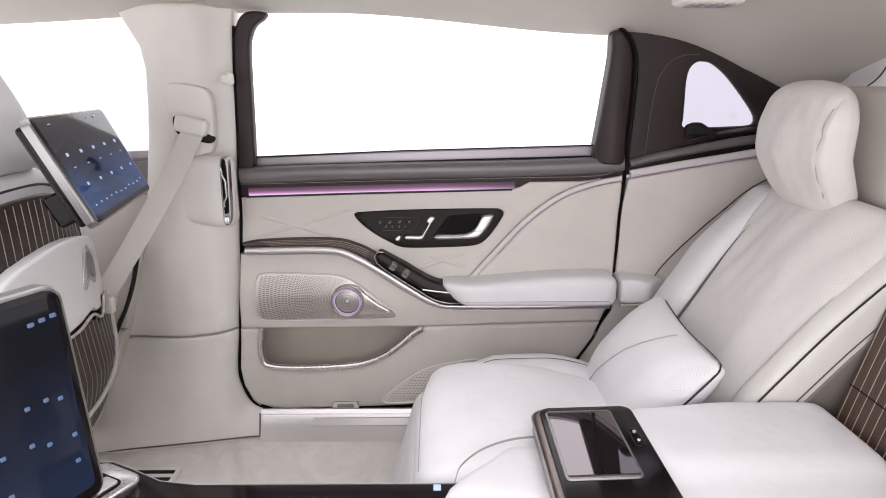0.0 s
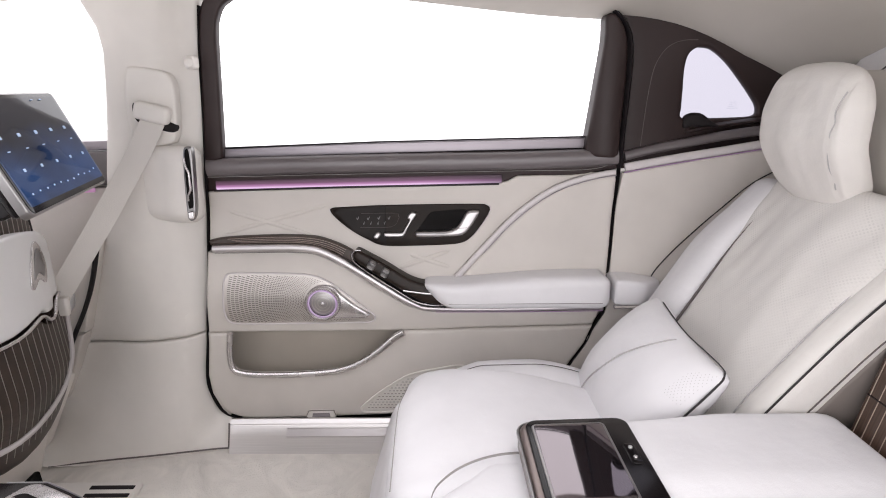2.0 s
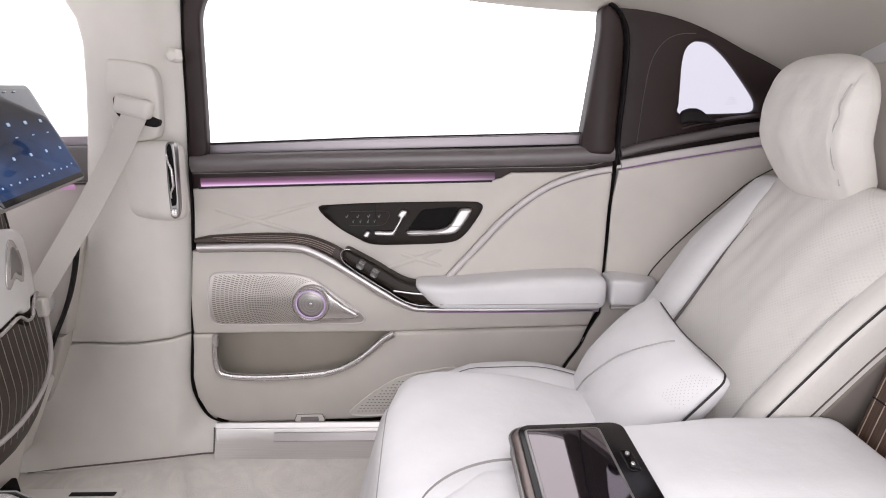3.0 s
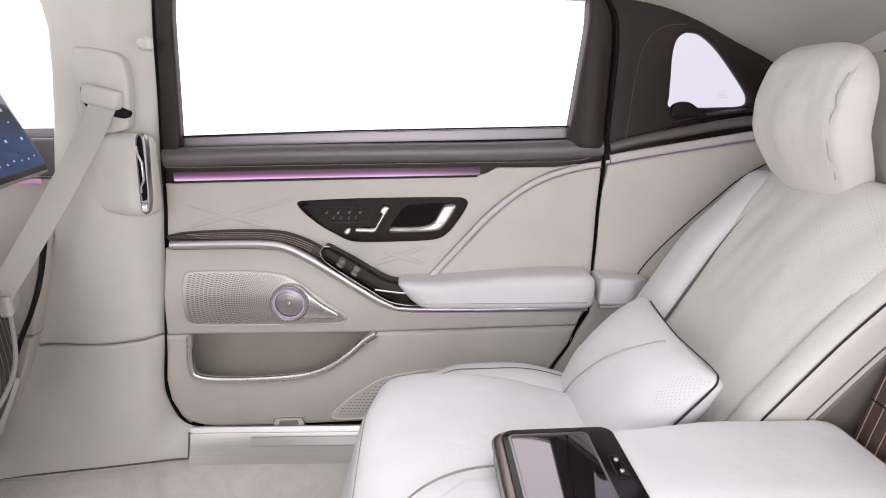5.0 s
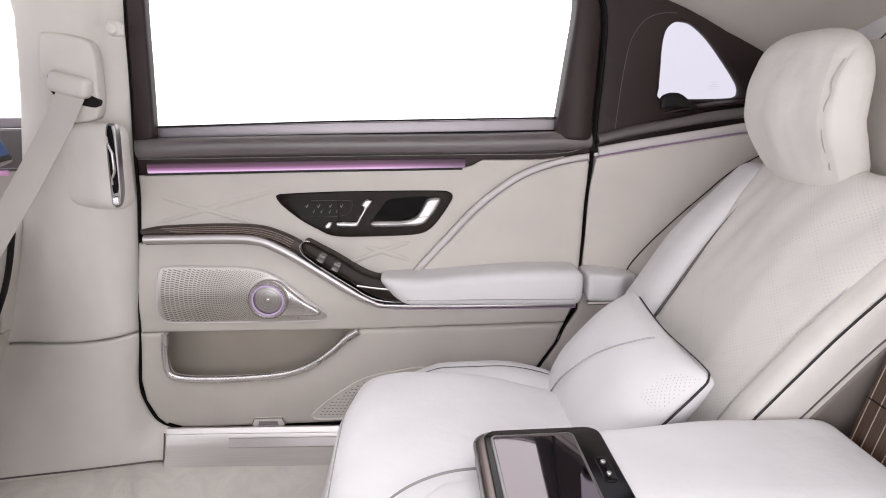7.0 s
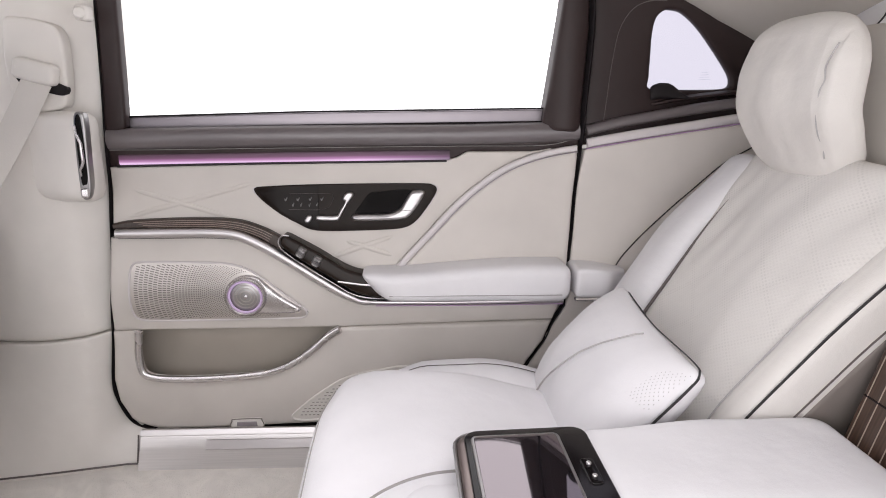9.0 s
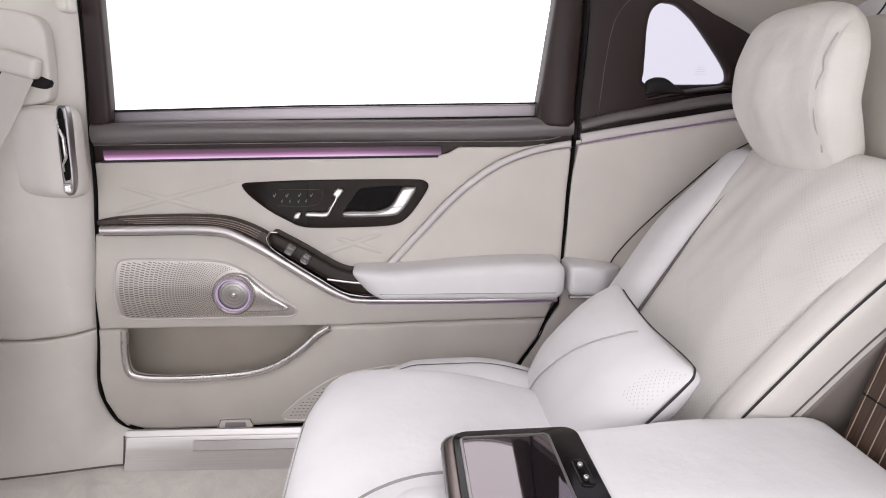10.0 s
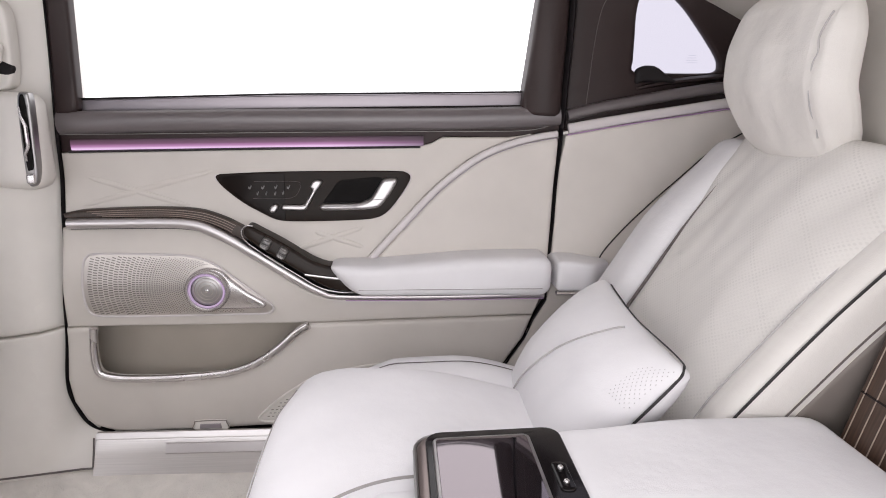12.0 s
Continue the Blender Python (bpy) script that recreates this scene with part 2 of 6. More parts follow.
CARPET = carpet_mat("cream_carpet", (0.72, 0.68, 0.635))
LINER = cloth_mat("headliner_cloth", (0.525, 0.49, 0.448))
BELT = cloth_mat("belt_webbing", (0.63, 0.595, 0.56), 500.0)
GRILLE = metal("grille_metal", (0.62, 0.585, 0.56), 0.42)
HOLE = gloss("grille_hole", (0.20, 0.18, 0.168), 0.7)
GLOW = emit_mat("lilac_light", (0.46, 0.24, 0.41), 0.5)
GLOWSTRIP = strip_mat("lilac_light_strip", 0.6445)
GLOWLINE = emit_mat("violet_line", (0.34, 0.22, 0.36), 0.13)
GLOWSOFT = emit_mat("soft_violet_ring", (0.55, 0.42, 0.62), 0.22)
SATIN = gloss("pale_satin_paint", (0.60, 0.56, 0.565), 0.3)
SCREEN_DARK = screen_mat("display_dark_blue", (0.003, 0.0035, 0.006), (0.010, 0.020, 0.052), 0.9)
MARK = glass_mat("etched_glass", (0.86, 0.86, 0.88))
GLASS = glass_mat("window_glass", (0.97, 0.97, 0.98))
TINT = glass_mat("quarter_glass", (0.345, 0.338, 0.385), 0.35)
SCREEN = screen_mat("display_blue", (0.004, 0.005, 0.012), (0.028, 0.062, 0.165), 0.9)
ICON = emit_mat("display_icon", (0.42, 0.52, 0.70), 0.28)
DIMICON = emit_mat("dim_display_icon", (0.05, 0.08, 0.15), 1.0)
TABLET = gloss("tablet_glass", (0.010, 0.009, 0.011), 0.03, 0.02, 0.5, 2.6)
TABLET.node_tree.nodes["Principled BSDF"].inputs["Specular Tint"].default_value = (1.0, 0.87, 0.92, 1)
WHITEPL = gloss("white_hard_shell", (0.86, 0.85, 0.85), 0.22)
SHELL = gloss("dark_body_shell", (0.05, 0.047, 0.046), 0.7)

# ---- mesh helpers ----
ROOT = {}


def thing(name, loc, label, category, group="", kind=""):
    e = new(name)
    e.location = loc
    ROOT[e.name] = Vector(loc)
    return tagged(e, label, category, group, kind)


def finish(name, bm, material, angle=38):
    me = bpy.data.meshes.new(name)
    bmesh.ops.recalc_face_normals(bm, faces=bm.faces)
    for f in bm.faces:
        f.smooth = True
    bm.to_mesh(me)
    bm.free()
    me.set_sharp_from_angle(angle=radians(angle))
    me.materials.append(material)
    return me


def part(name, bm, material, parent, label="", angle=38):
    off = ROOT[parent.name]
    for v in bm.verts:
        v.co -= off
    ob = new(name, finish(name, bm, material, angle))
    ob.parent = parent
    ROOT[ob.name] = off
    return tagged(ob, label)


def solo(name, bm, material, label, category, kind="", group=""):
    ob = new(name, finish(name, bm, material))
    ROOT[ob.name] = Vector((0, 0, 0))
    return tagged(ob, label, category, group, kind)


def curve(ctrl, n=6, closed=False):
    """A smooth line (Catmull-Rom) through control points of any dimension."""
    p = [np.array(c, float) for c in ctrl]
    m, out = len(p), []
    for i in range(m if closed else m - 1):
        if closed:
            a, b, c, d = p[i - 1], p[i], p[(i + 1) % m], p[(i + 2) % m]
        else:
            b, c = p[i], p[i + 1]
            a = p[i - 1] if i else 2 * b - c
            d = p[i + 2] if i + 2 < m else 2 * c - b
        for k in range(n):
            t = k / n
            out.append(0.5 * (2 * b + (c - a) * t + (2 * a - 5 * b + 4 * c - d) * t * t + (3 * b - a - 3 * c + d) * t ** 3))
    if not closed:
        out.append(p[-1])
    return out


def area(loop):
    return 0.5 * sum(a[0] * b[1] - b[0] * a[1] for a, b in zip(loop, loop[1:] + loop[:1]))


def inset(loop, d):
    """A loop in the plane moved inwards (of a loop that runs anticlockwise) by d."""
    out, m = [], len(loop)
    for i in range(m):
        a, b, c = loop[i - 1], loop[i], loop[(i + 1) % m]
        u, v = b - a, c - b
        u, v = u / (np.linalg.norm(u) + 1e-9), v / (np.linalg.norm(v) + 1e-9)
        n1, n2 = np.array([-u[1], u[0]]), np.array([-v[1], v[0]])
        n = n1 + n2
        n = n / (np.linalg.norm(n) + 1e-9)
        out.append(b + n * d / max(0.45, n @ n1))
    return out


def plate(outer, y0, y1, bevel=0.004, holes=(), steps=3, grid=0.0, bend=None):
    """A panel in the x-z plane: its face at y0 (towards the cabin) with a rounded rim, its back edge at y1."""
    bm = bmesh.new()
    loops = []
    for k, lp in enumerate((outer, *holes)):
        lp = [np.array(q, float) for q in lp]
        if (area(lp) < 0) == (k == 0):
            lp = lp[::-1]
        loops.append(lp)
    face_edges = []
    for lp in loops:
        rings = [[bm.verts.new((q[0], y1, q[1])) for q in lp]]
        for s in range(steps + 1):
            a = s / steps * math.pi / 2
            ins = inset(lp, bevel * (1 - math.cos(a)))
            rings.append([bm.verts.new((q[0], y0 + bevel * (1 - math.sin(a)), q[1])) for q in ins])
        for r, q in zip(rings, rings[1:]):
            for i in range(len(r)):
                j = (i + 1) % len(r)
                bm.faces.new((r[i], r[j], q[j], q[i]))
        top = rings[-1]
        for i in range(len(top)):
            face_edges.append(bm.edges.get((top[i], top[(i + 1) % len(top)])))
    bmesh.ops.triangle_fill(bm, use_beauty=True, use_dissolve=False, edges=face_edges)
    cut(bm, grid)
    if bend:
        for v in bm.verts:
            v.co.y += bend(v.co.x, v.co.z)
    return bm


def cut(bm, grid):
    """Slices a mesh along x and z so that it can be bent."""
    if not grid:
        return
    for axis in (0, 2):
        vals = [v.co[axis] for v in bm.verts]
        lo, hi = min(vals), max(vals)
        no = Vector((1, 0, 0)) if axis == 0 else Vector((0, 0, 1))
        for i in range(1, int((hi - lo) / grid) + 1):
            g = bm.verts[:] + bm.edges[:] + bm.faces[:]
            bmesh.ops.bisect_plane(bm, geom=g, dist=1e-5, plane_co=no * (lo + i * grid), plane_no=no)


def rbox(lo, hi, r, n=(8, 8, 8), shape=None):
    """A box with rounded edges of radius r, finely cut, moved point by point by shape(u, v, w, p), u, v, w from -1 to 1."""
    bm = bmesh.new()
    lo, hi = np.array(lo, float), np.array(hi, float)
    mid, half = (lo + hi) / 2, (hi - lo) / 2
    r = min(r, *half)
    ticks = []
    for a in range(3):
        h, k = half[a], half[a] - r
        edge = [k + r * math.sin(t * math.pi / 8) for t in range(5)] if r > 0 else [h]
        inner = list(np.linspace(-k, k, max(2, n[a])))
        ticks.append([-e for e in edge[::-1]][:-1] + inner + edge[1:])
    made = {}

    def vert(p):
        key = tuple(np.round(p, 6))
        if key not in made:
            q = np.clip(p, -(half - r), half - r)
            d = p - q
            ln = np.linalg.norm(d)
            s = q + d / ln * r if ln > 1e-9 else p.copy()
            w = mid + s
            if shape:
                w = np.array(shape(*(s / half), w), float)
            made[key] = bm.verts.new(w)
        return made[key]

    for a in range(3):
        b, c = (a + 1) % 3, (a + 2) % 3
        for side in (-1, 1):
            for i in range(len(ticks[b]) - 1):
                for j in range(len(ticks[c]) - 1):
                    quad = []
                    for di, dj in ((0, 0), (1, 0), (1, 1), (0, 1)):
                        p = np.zeros(3)
                        p[a], p[b], p[c] = side * half[a], ticks[b][i + di], ticks[c][j + dj]
                        quad.append(vert(p))
                    if len(set(quad)) == 4:
                        try:
                            bm.faces.new(quad if side > 0 else quad[::-1])
                        except ValueError:
                            pass
    return bm


def sweep(path, w, h, up=(0, 1, 0), seg=10, power=2.0, taper=None):
    """A rod of oval section, w across and h along up, along a line of 3D points."""
    bm = bmesh.new()
    p = [Vector(q) for q in path]
    rings = []
    for i, q in enumerate(p):
        t = (p[min(i + 1, len(p) - 1)] - p[max(i - 1, 0)]).normalized()
        a = Vector(up)
        a = (a - t * a.dot(t)).normalized()
        b = t.cross(a)
        k = taper(i / (len(p) - 1)) if taper else 1.0
        ring = []
        for s in range(seg):
            an = 2 * math.pi * s / seg
            c, sn = math.cos(an), math.sin(an)
            cx = math.copysign(abs(c) ** (2 / power), c)
            sx = math.copysign(abs(sn) ** (2 / power), sn)
            ring.append(bm.verts.new(q + b * (cx * w / 2 * k) + a * (sx * h / 2 * k)))
        rings.append(ring)
    for r, q in zip(rings, rings[1:]):
        for i in range(seg):
            bm.faces.new((r[i], r[(i + 1) % seg], q[(i + 1) % seg], q[i]))
    bm.faces.new(rings[0][::-1])
    bm.faces.new(rings[-1])
    return bm


def disc(c, axis, r, h, seg=32, bevel=0.001):
    """A short round button with a rounded rim; axis points out of its face."""
    bm = bmesh.new()
    ax = Vector(axis).normalized()
    a = ax.orthogonal().normalized()
    b = ax.cross(a)
    rings = []
    for rad, d in ((r, 0), (r, h - bevel), (r - bevel * 0.4, h - bevel * 0.3), (r - bevel, h)):
        rings.append([bm.verts.new(Vector(c) + ax * d + (a * math.cos(t) + b * math.sin(t)) * rad) for t in (2 * math.pi * i / seg for i in range(seg))])
    for q, s in zip(rings, rings[1:]):
        for i in range(seg):
            bm.faces.new((q[i], q[(i + 1) % seg], s[(i + 1) % seg], s[i]))
    bm.faces.new(rings[-1])
    bm.faces.new(rings[0][::-1])
    return bm


def ring(c, axis, r, w, h=None, seg=40):
    """A torus-like ring."""
    bm = bmesh.new()
    ax = Vector(axis).normalized()
    a = ax.orthogonal().normalized()
    b = ax.cross(a)
    rows = []
    for i in range(seg):
        t = 2 * math.pi * i / seg
        d = a * math.cos(t) + b * math.sin(t)
        rows.append([bm.verts.new(Vector(c) + d * (r + w / 2 * math.cos(s)) + ax * ((h or w) / 2 * math.sin(s))) for s in (2 * math.pi * k / 10 for k in range(10))])
    for i in range(seg):
        q, s = rows[i], rows[(i + 1) % seg]
        for k in range(10):
            bm.faces.new((q[k], q[(k + 1) % 10], s[(k + 1) % 10], s[k]))
    return bm


def rounded(x0, y0, x1, y1, r, n=5):
    """The outline of a rectangle with round corners."""
    out = []
    for cx, cy, a0 in ((x1 - r, y1 - r, 0), (x0 + r, y1 - r, 90), (x0 + r, y0 + r, 180), (x1 - r, y0 + r, 270)):
        out += [(cx + r * math.cos(radians(a0 + 90 * k / n)), cy + r * math.sin(radians(a0 + 90 * k / n))) for k in range(n + 1)]
    return out


def shifted(line, d):
    """A line in the plane moved sideways by d."""
    out = []
    for i, q in enumerate(line):
        a, b = line[max(0, i - 1)], line[min(len(line) - 1, i + 1)]
        tx, tz = b[0] - a[0], b[1] - a[1]
        ln = math.hypot(tx, tz)
        out.append((q[0] + tz / ln * d, q[1] - tx / ln * d))
    return out


def moved(bm, m):
    bmesh.ops.transform(bm, matrix=m, verts=bm.verts)
    return bm


def along(ctrl, y, n=6, bend=None):
    """A smooth line in a door's plane, as 3D points."""
    return [(q[0], y + (bend(q[0], q[1]) if bend else 0), q[1]) for q in curve(ctrl, n)]

# ---- structure ----


def soft(x, a, b):
    t = min(1.0, max(0.0, (x - a) / (b - a)))
    return t * t * (3 - 2 * t)


def door_bend(x, z):
    """The door's shape from belt to sill: hollow above the armrest, full at it, tucked in below."""
    d = -0.016 * math.exp(-(((z - 0.45) / 0.08) ** 2)) - 0.012 * math.exp(-(((z - 0.23) / 0.09) ** 2)) + 0.010 * math.exp(-(((z - 0.68) / 0.07) ** 2))
    return d


# floor carpet, gently uneven
def floor_sheet():
    bm = bmesh.new()
    nx, ny = 90, 60
    rows = []
    for i in range(nx + 1):
        row = []
        for j in range(ny + 1):
            x, y = -2.3 + 3.3 * i / nx, -2.2 + 2.28 * j / ny
            z = 0.002 * noise.noise((x * 4, y * 4, 0)) + 0.060 * soft(y, -0.40, -0.09) * min(1.0, max(0.0, (x + 1.48) / 0.5))
            row.append(bm.verts.new((x, y, z)))
        rows.append(row)
    for i in range(nx):
        for j in range(ny):
            bm.faces.new((rows[i][j], rows[i + 1][j], rows[i + 1][j + 1], rows[i][j + 1]))
    low = bmesh.ops.extrude_face_region(bm, geom=bm.faces[:])
    for v in low["geom"]:
        if isinstance(v, bmesh.types.BMVert):
            v.co.z -= 0.03
    return bm


def ground_sheet():
    """A wide pale studio floor that the car stands on."""
    bm = bmesh.new()
    bmesh.ops.create_grid(bm, x_segments=24, y_segments=24, size=18)
    for v in bm.verts:
        v.co.z = -0.36
    return bm


solo("ground", ground_sheet(), STUDIO, "plain pale studio floor under the car", "ground", "structure")
solo("floor", floor_sheet(), CARPET, "cream deep-pile carpet over the cabin floor", "floor", "structure")


# headliner: shallow vault that falls away behind the rear door
def roof_z(x, y):
    edge = 1.183 - 0.052 * soft(x, -0.75, 0.0) - 0.03 * soft(-x, 0.95, 1.7)
    fall = 0.54 * max(0.0, x) ** 1.65
    u = min(1.0, max(0.0, (0.03 - y) / 0.75))
    dome = 0.10 * (1 - (1 - u) ** 3)
    return edge - fall * (1 - u) ** 1.3 - 0.25 * fall * u + dome


def roof_sheet():
    bm = bmesh.new()
    nx, ny = 80, 44
    rows = []
    for i in range(nx + 1):
        row = []
        for j in range(ny + 1):
            x, y = -2.3 + 3.35 * i / nx, -1.75 + 1.80 * j / ny
            row.append(bm.verts.new((x, y, roof_z(x, y))))
        rows.append(row)
    for i in range(nx):
        for j in range(ny):
            x, y = -2.3 + 3.35 * (i + 0.5) / nx, -1.75 + 1.80 * (j + 0.5) / ny
            if not (-1.95 < x < 0.12 and -1.42 < y < -0.33):
                bm.faces.new((rows[i][j], rows[i][j + 1], rows[i + 1][j + 1], rows[i + 1][j]))
    up = bmesh.ops.extrude_face_region(bm, geom=bm.faces[:])
    for v in up["geom"]:
        if isinstance(v, bmesh.types.BMVert):
            v.co.z += 0.03
    return bm


solo("ceiling", roof_sheet(), LINER, "beige cloth headliner under the roof", "ceiling", "structure")

rf = rbox((-1.97, -1.44, 1.285), (0.14, -0.31, 1.292), 0.002, (2, 2, 2), lambda u, v, w, p: (p[0], p[1], p[2] + 0.02 * (1 - v * v) - 0.03 * soft(u, 0.2, 1)))
roof_glass = solo("window_roof", rf, GLASS, "clear panoramic roof glass above the cabin", "roof window", "structure")
roof_glass.visible_shadow = False

# outer body behind the trim, with the window openings left free
low_shell = [(-2.3, -0.03), (0.95, -0.03), (0.95, 0.78), (0.10, 0.78), (0.05, 0.815), (-0.06, 0.815), (-0.12, 0.78), (-2.3, 0.78)]
solo("wall_side", plate(low_shell, 0.10, 0.13, 0.002), SHELL, "dark metal body side behind the trim", "car body", "structure")
b_post = [(-1.16, 0.781), (-0.99, 0.781), (-0.985, 1.0), (-0.98, 1.2), (-1.17, 1.2), (-1.15, 1.0)]
solo("wall_post", plate(b_post, 0.07, 0.13, 0.002), SHELL, "dark metal door post between the side windows", "car body", "structure")


# door sill: stepped plate in brushed metal
def extrude_x(profile, x0, x1, n=2):
    bm = bmesh.new()
    rows = [[bm.verts.new((x0 + (x1 - x0) * i / n, y, z)) for y, z in profile] for i in range(n + 1)]
    m = len(profile)
    for r, q in zip(rows, rows[1:]):
        for k in range(m):
            bm.faces.new((r[k], r[(k + 1) % m], q[(k + 1) % m], q[k]))
    bm.faces.new(rows[0][::-1])
    bm.faces.new(rows[-1])
    return bm


sill = thing("door_sill", (-0.6, -0.05, 0.0), "brushed silver stepped sill plate under the rear door", "door sill")
sill_line = [(0.06, 0.10), (0.0, 0.104), (-0.022, 0.112), (-0.034, 0.124), (-0.045, 0.127), (-0.053, 0.120), (-0.0545, 0.1175), (-0.0525, 0.1155), (-0.0560, 0.112), (-0.066, 0.086), (-0.078, 0.056), (-0.088, 0.035), (-0.096, 0.008), (0.06, 0.008)]
part("plate", extrude_x(sill_line, -0.962, 0.02), SILVER, sill)
part("tread", extrude_x([(-0.056, 0.1085), (-0.0605, 0.1075), (-0.0690, 0.0900), (-0.0680, 0.0870), (-0.060, 0.0860), (-0.054, 0.100)], -0.815, -0.05), WAVECHROME, sill, "raised satin tread strip")
part("end_joint", sweep([(-0.963, -0.056, 0.122), (-0.963, -0.064, 0.095), (-0.963, -0.075, 0.064)], 0.002, 0.004, (1, 0, 0), 6), THREAD, sill, "fine dark joint at the end of the plate")
sill.location.z += 0.012


# B-pillar trim
def pillar_bend(x, z):
    """Bowed round the post; flares out towards the floor."""
    return 0.075 * soft(-x, 1.10, 1.36) * soft(z, -0.02, 0.30) + 0.045 * soft(x, -1.07, -0.985) * soft(z, 0.03, 0.16) + 0.020 * soft(x, -1.08, -1.0) * soft(-z, -0.36, -0.27) * soft(z, 0.03, 0.14) - 0.035 * soft(-z, -0.36, -0.04) - 0.012 * math.exp(-(((z - 0.95) / 0.2) ** 2))


post_low = [(-1.47, 0.012), (-1.30, 0.012), (-1.12, 0.016), (-0.966, 0.035), (-0.963, 0.118), (-0.976, 0.126), (-1.001, 0.152), (-1.0235, 0.204), (-1.0285, 0.26), (-1.017, 0.362), (-1.06, 0.356), (-1.12, 0.347), (-1.24, 0.327), (-1.36, 0.312), (-1.40, 0.25), (-1.44, 0.12)]
solo("trim_pillar_foot", plate(post_low, -0.03, 0.09, 0.004, grid=0.02, bend=pillar_bend), PLASTIC, "cream moulded kick panel at the foot of the door post", "pillar trim", "structure")
foot_line = [(-1.44 + 0.477 * k / 16) for k in range(17)]
solo("trim_carpet_joint", sweep([(x, -0.0305 + pillar_bend(x, 0.03), 0.008 + 0.060 * soft(-0.0305 + pillar_bend(x, 0.03), -0.40, -0.09) * min(1.0, max(0.0, (x + 1.48) / 0.5))) for x in foot_line], 0.005, 0.004, (0, 1, 0), 6), THREAD, "fine dark joint between carpet and kick panel", "trim joint", "structure")
post_up = [(-1.36, 0.315), (-1.24, 0.330), (-1.12, 0.350), (-1.06, 0.359), (-1.016, 0.365), (-1.006, 0.45), (-0.998, 0.586), (-0.990, 0.70), (-0.984, 0.80), (-0.972, 0.95), (-0.972, 1.08), (-0.965, 1.2), (-1.26, 1.2), (-1.225, 1.145), (-1.195, 1.10), (-1.184, 1.05), (-1.188, 0.97), (-1.20, 0.88), (-1.225, 0.76), (-1.26, 0.60), (-1.31, 0.46)]
solo("trim_pillar", plate(post_up, -0.028, 0.09, 0.012, grid=0.02, bend=pillar_bend), PLASTIC, "cream moulded upper cover of the door post", "pillar trim", "structure")

# ---- rear door ----
door = thing("rear_door", (-0.48, 0.0, 0.11), "closed car door lined in cream quilted leather with chrome trim", "car door")


def door_part(name, ctrl, y0, y1, mat, label="", bevel=0.004, parent=None, holes=(), smooth=0, grid=0.025, bend=door_bend):
    lp = curve(ctrl, smooth, True) if smooth else ctrl
    return part(name, plate(lp, y0, y1, bevel, holes, 3, grid, bend), mat, parent or door, label)


shell_line = [(-0.985, 0.735), (-0.993, 0.62), (-0.998, 0.49), (-1.012, 0.366), (-1.022, 0.252), (-1.017, 0.20), (-0.994, 0.148), (-0.957, 0.126), (-0.907, 0.119), (-0.581, 0.128), (-0.30, 0.16), (-0.118, 0.244), (-0.084, 0.276), (-0.044, 0.334), (-0.028, 0.376), (-0.004, 0.423), (0.002, 0.463), (-0.002, 0.506), (0.004, 0.597), (0.009, 0.716), (0.010, 0.80), (-0.065, 0.812), (-0.94, 0.80), (-0.980, 0.79)]
part("door_body", plate(shell_line, 0.022, 0.095, 0.004, [[(-0.998, 0.378), (-0.998, 0.215), (-0.96, 0.188), (-0.80, 0.178), (-0.64, 0.19), (-0.55, 0.232), (-0.45, 0.32), (-0.425, 0.380)]], grid=0.05, bend=door_bend), SEAL, door, "black door body behind the linings")
seal_line = curve([(-0.966, 1.15), (-0.973, 1.05), (-0.976, 0.96), (-0.979, 0.883), (-0.984, 0.796), (-0.989, 0.724), (-0.995, 0.621), (-0.999, 0.493), (-1.015, 0.366), (-1.026, 0.252), (-1.021, 0.198), (-0.999, 0.141), (-0.961, 0.118), (-0.907, 0.110), (-0.755, 0.114), (-0.581, 0.119), (-0.30, 0.152), (-0.114, 0.237), (-0.079, 0.270), (-0.038, 0.329), (-0.021, 0.374), (0.003, 0.423), (0.009, 0.463), (0.004, 0.506), (0.011, 0.597), (0.016, 0.716), (0.018, 0.80), (0.022, 0.85)], 6)
part("seal", sweep([(q[0], 0.012 + door_bend(q[0], q[1]), q[1]) for q in seal_line], 0.0054, 0.03, (0, 1, 0), 8), SEAL, door, "black rubber door seal")

part("panel_joint", sweep(along([(-0.20, 0.190), (-0.117, 0.240), (-0.082, 0.273), (-0.041, 0.331), (-0.024, 0.375), (0.000, 0.423)], -0.003, 6, door_bend), 0.003, 0.006, (0, 1, 0), 6), PIPING, door, "thin dark joint along the rear edge")

# linings
mid = [(0.005, 0.778), (-0.036, 0.771), (-0.086, 0.758), (-0.136, 0.738), (-0.186, 0.706), (-0.25, 0.652), (-0.314, 0.584), (-0.384, 0.508)]
diag_up = shifted(mid, 0.0052)[1:]
upper = [(-0.984, 0.726), (-0.57, 0.739), (-0.278, 0.748), (-0.255, 0.754), (-0.232, 0.767), (-0.10, 0.769)] + [tuple(q) for q in curve(diag_up, 4)] + [(-0.46, 0.500), (-0.52, 0.53), (-0.597, 0.560), (-0.63, 0.576), (-0.674, 0.598), (-0.712, 0.608), (-0.749, 0.613), (-0.824, 0.613), (-0.887, 0.611), (-0.990, 0.603)]
door_part("upper_lining", upper, 0.0, 0.03, CREAM_DOOR, "cream leather upper lining with quilted lines")
diag_lo = shifted(mid, -0.0062)
rear_lin = [tuple(q) for q in curve(diag_lo, 4)] + [(-0.385, 0.452), (-0.002, 0.450), (-0.001, 0.506), (0.004, 0.597), (0.009, 0.716), (0.009, 0.760)]
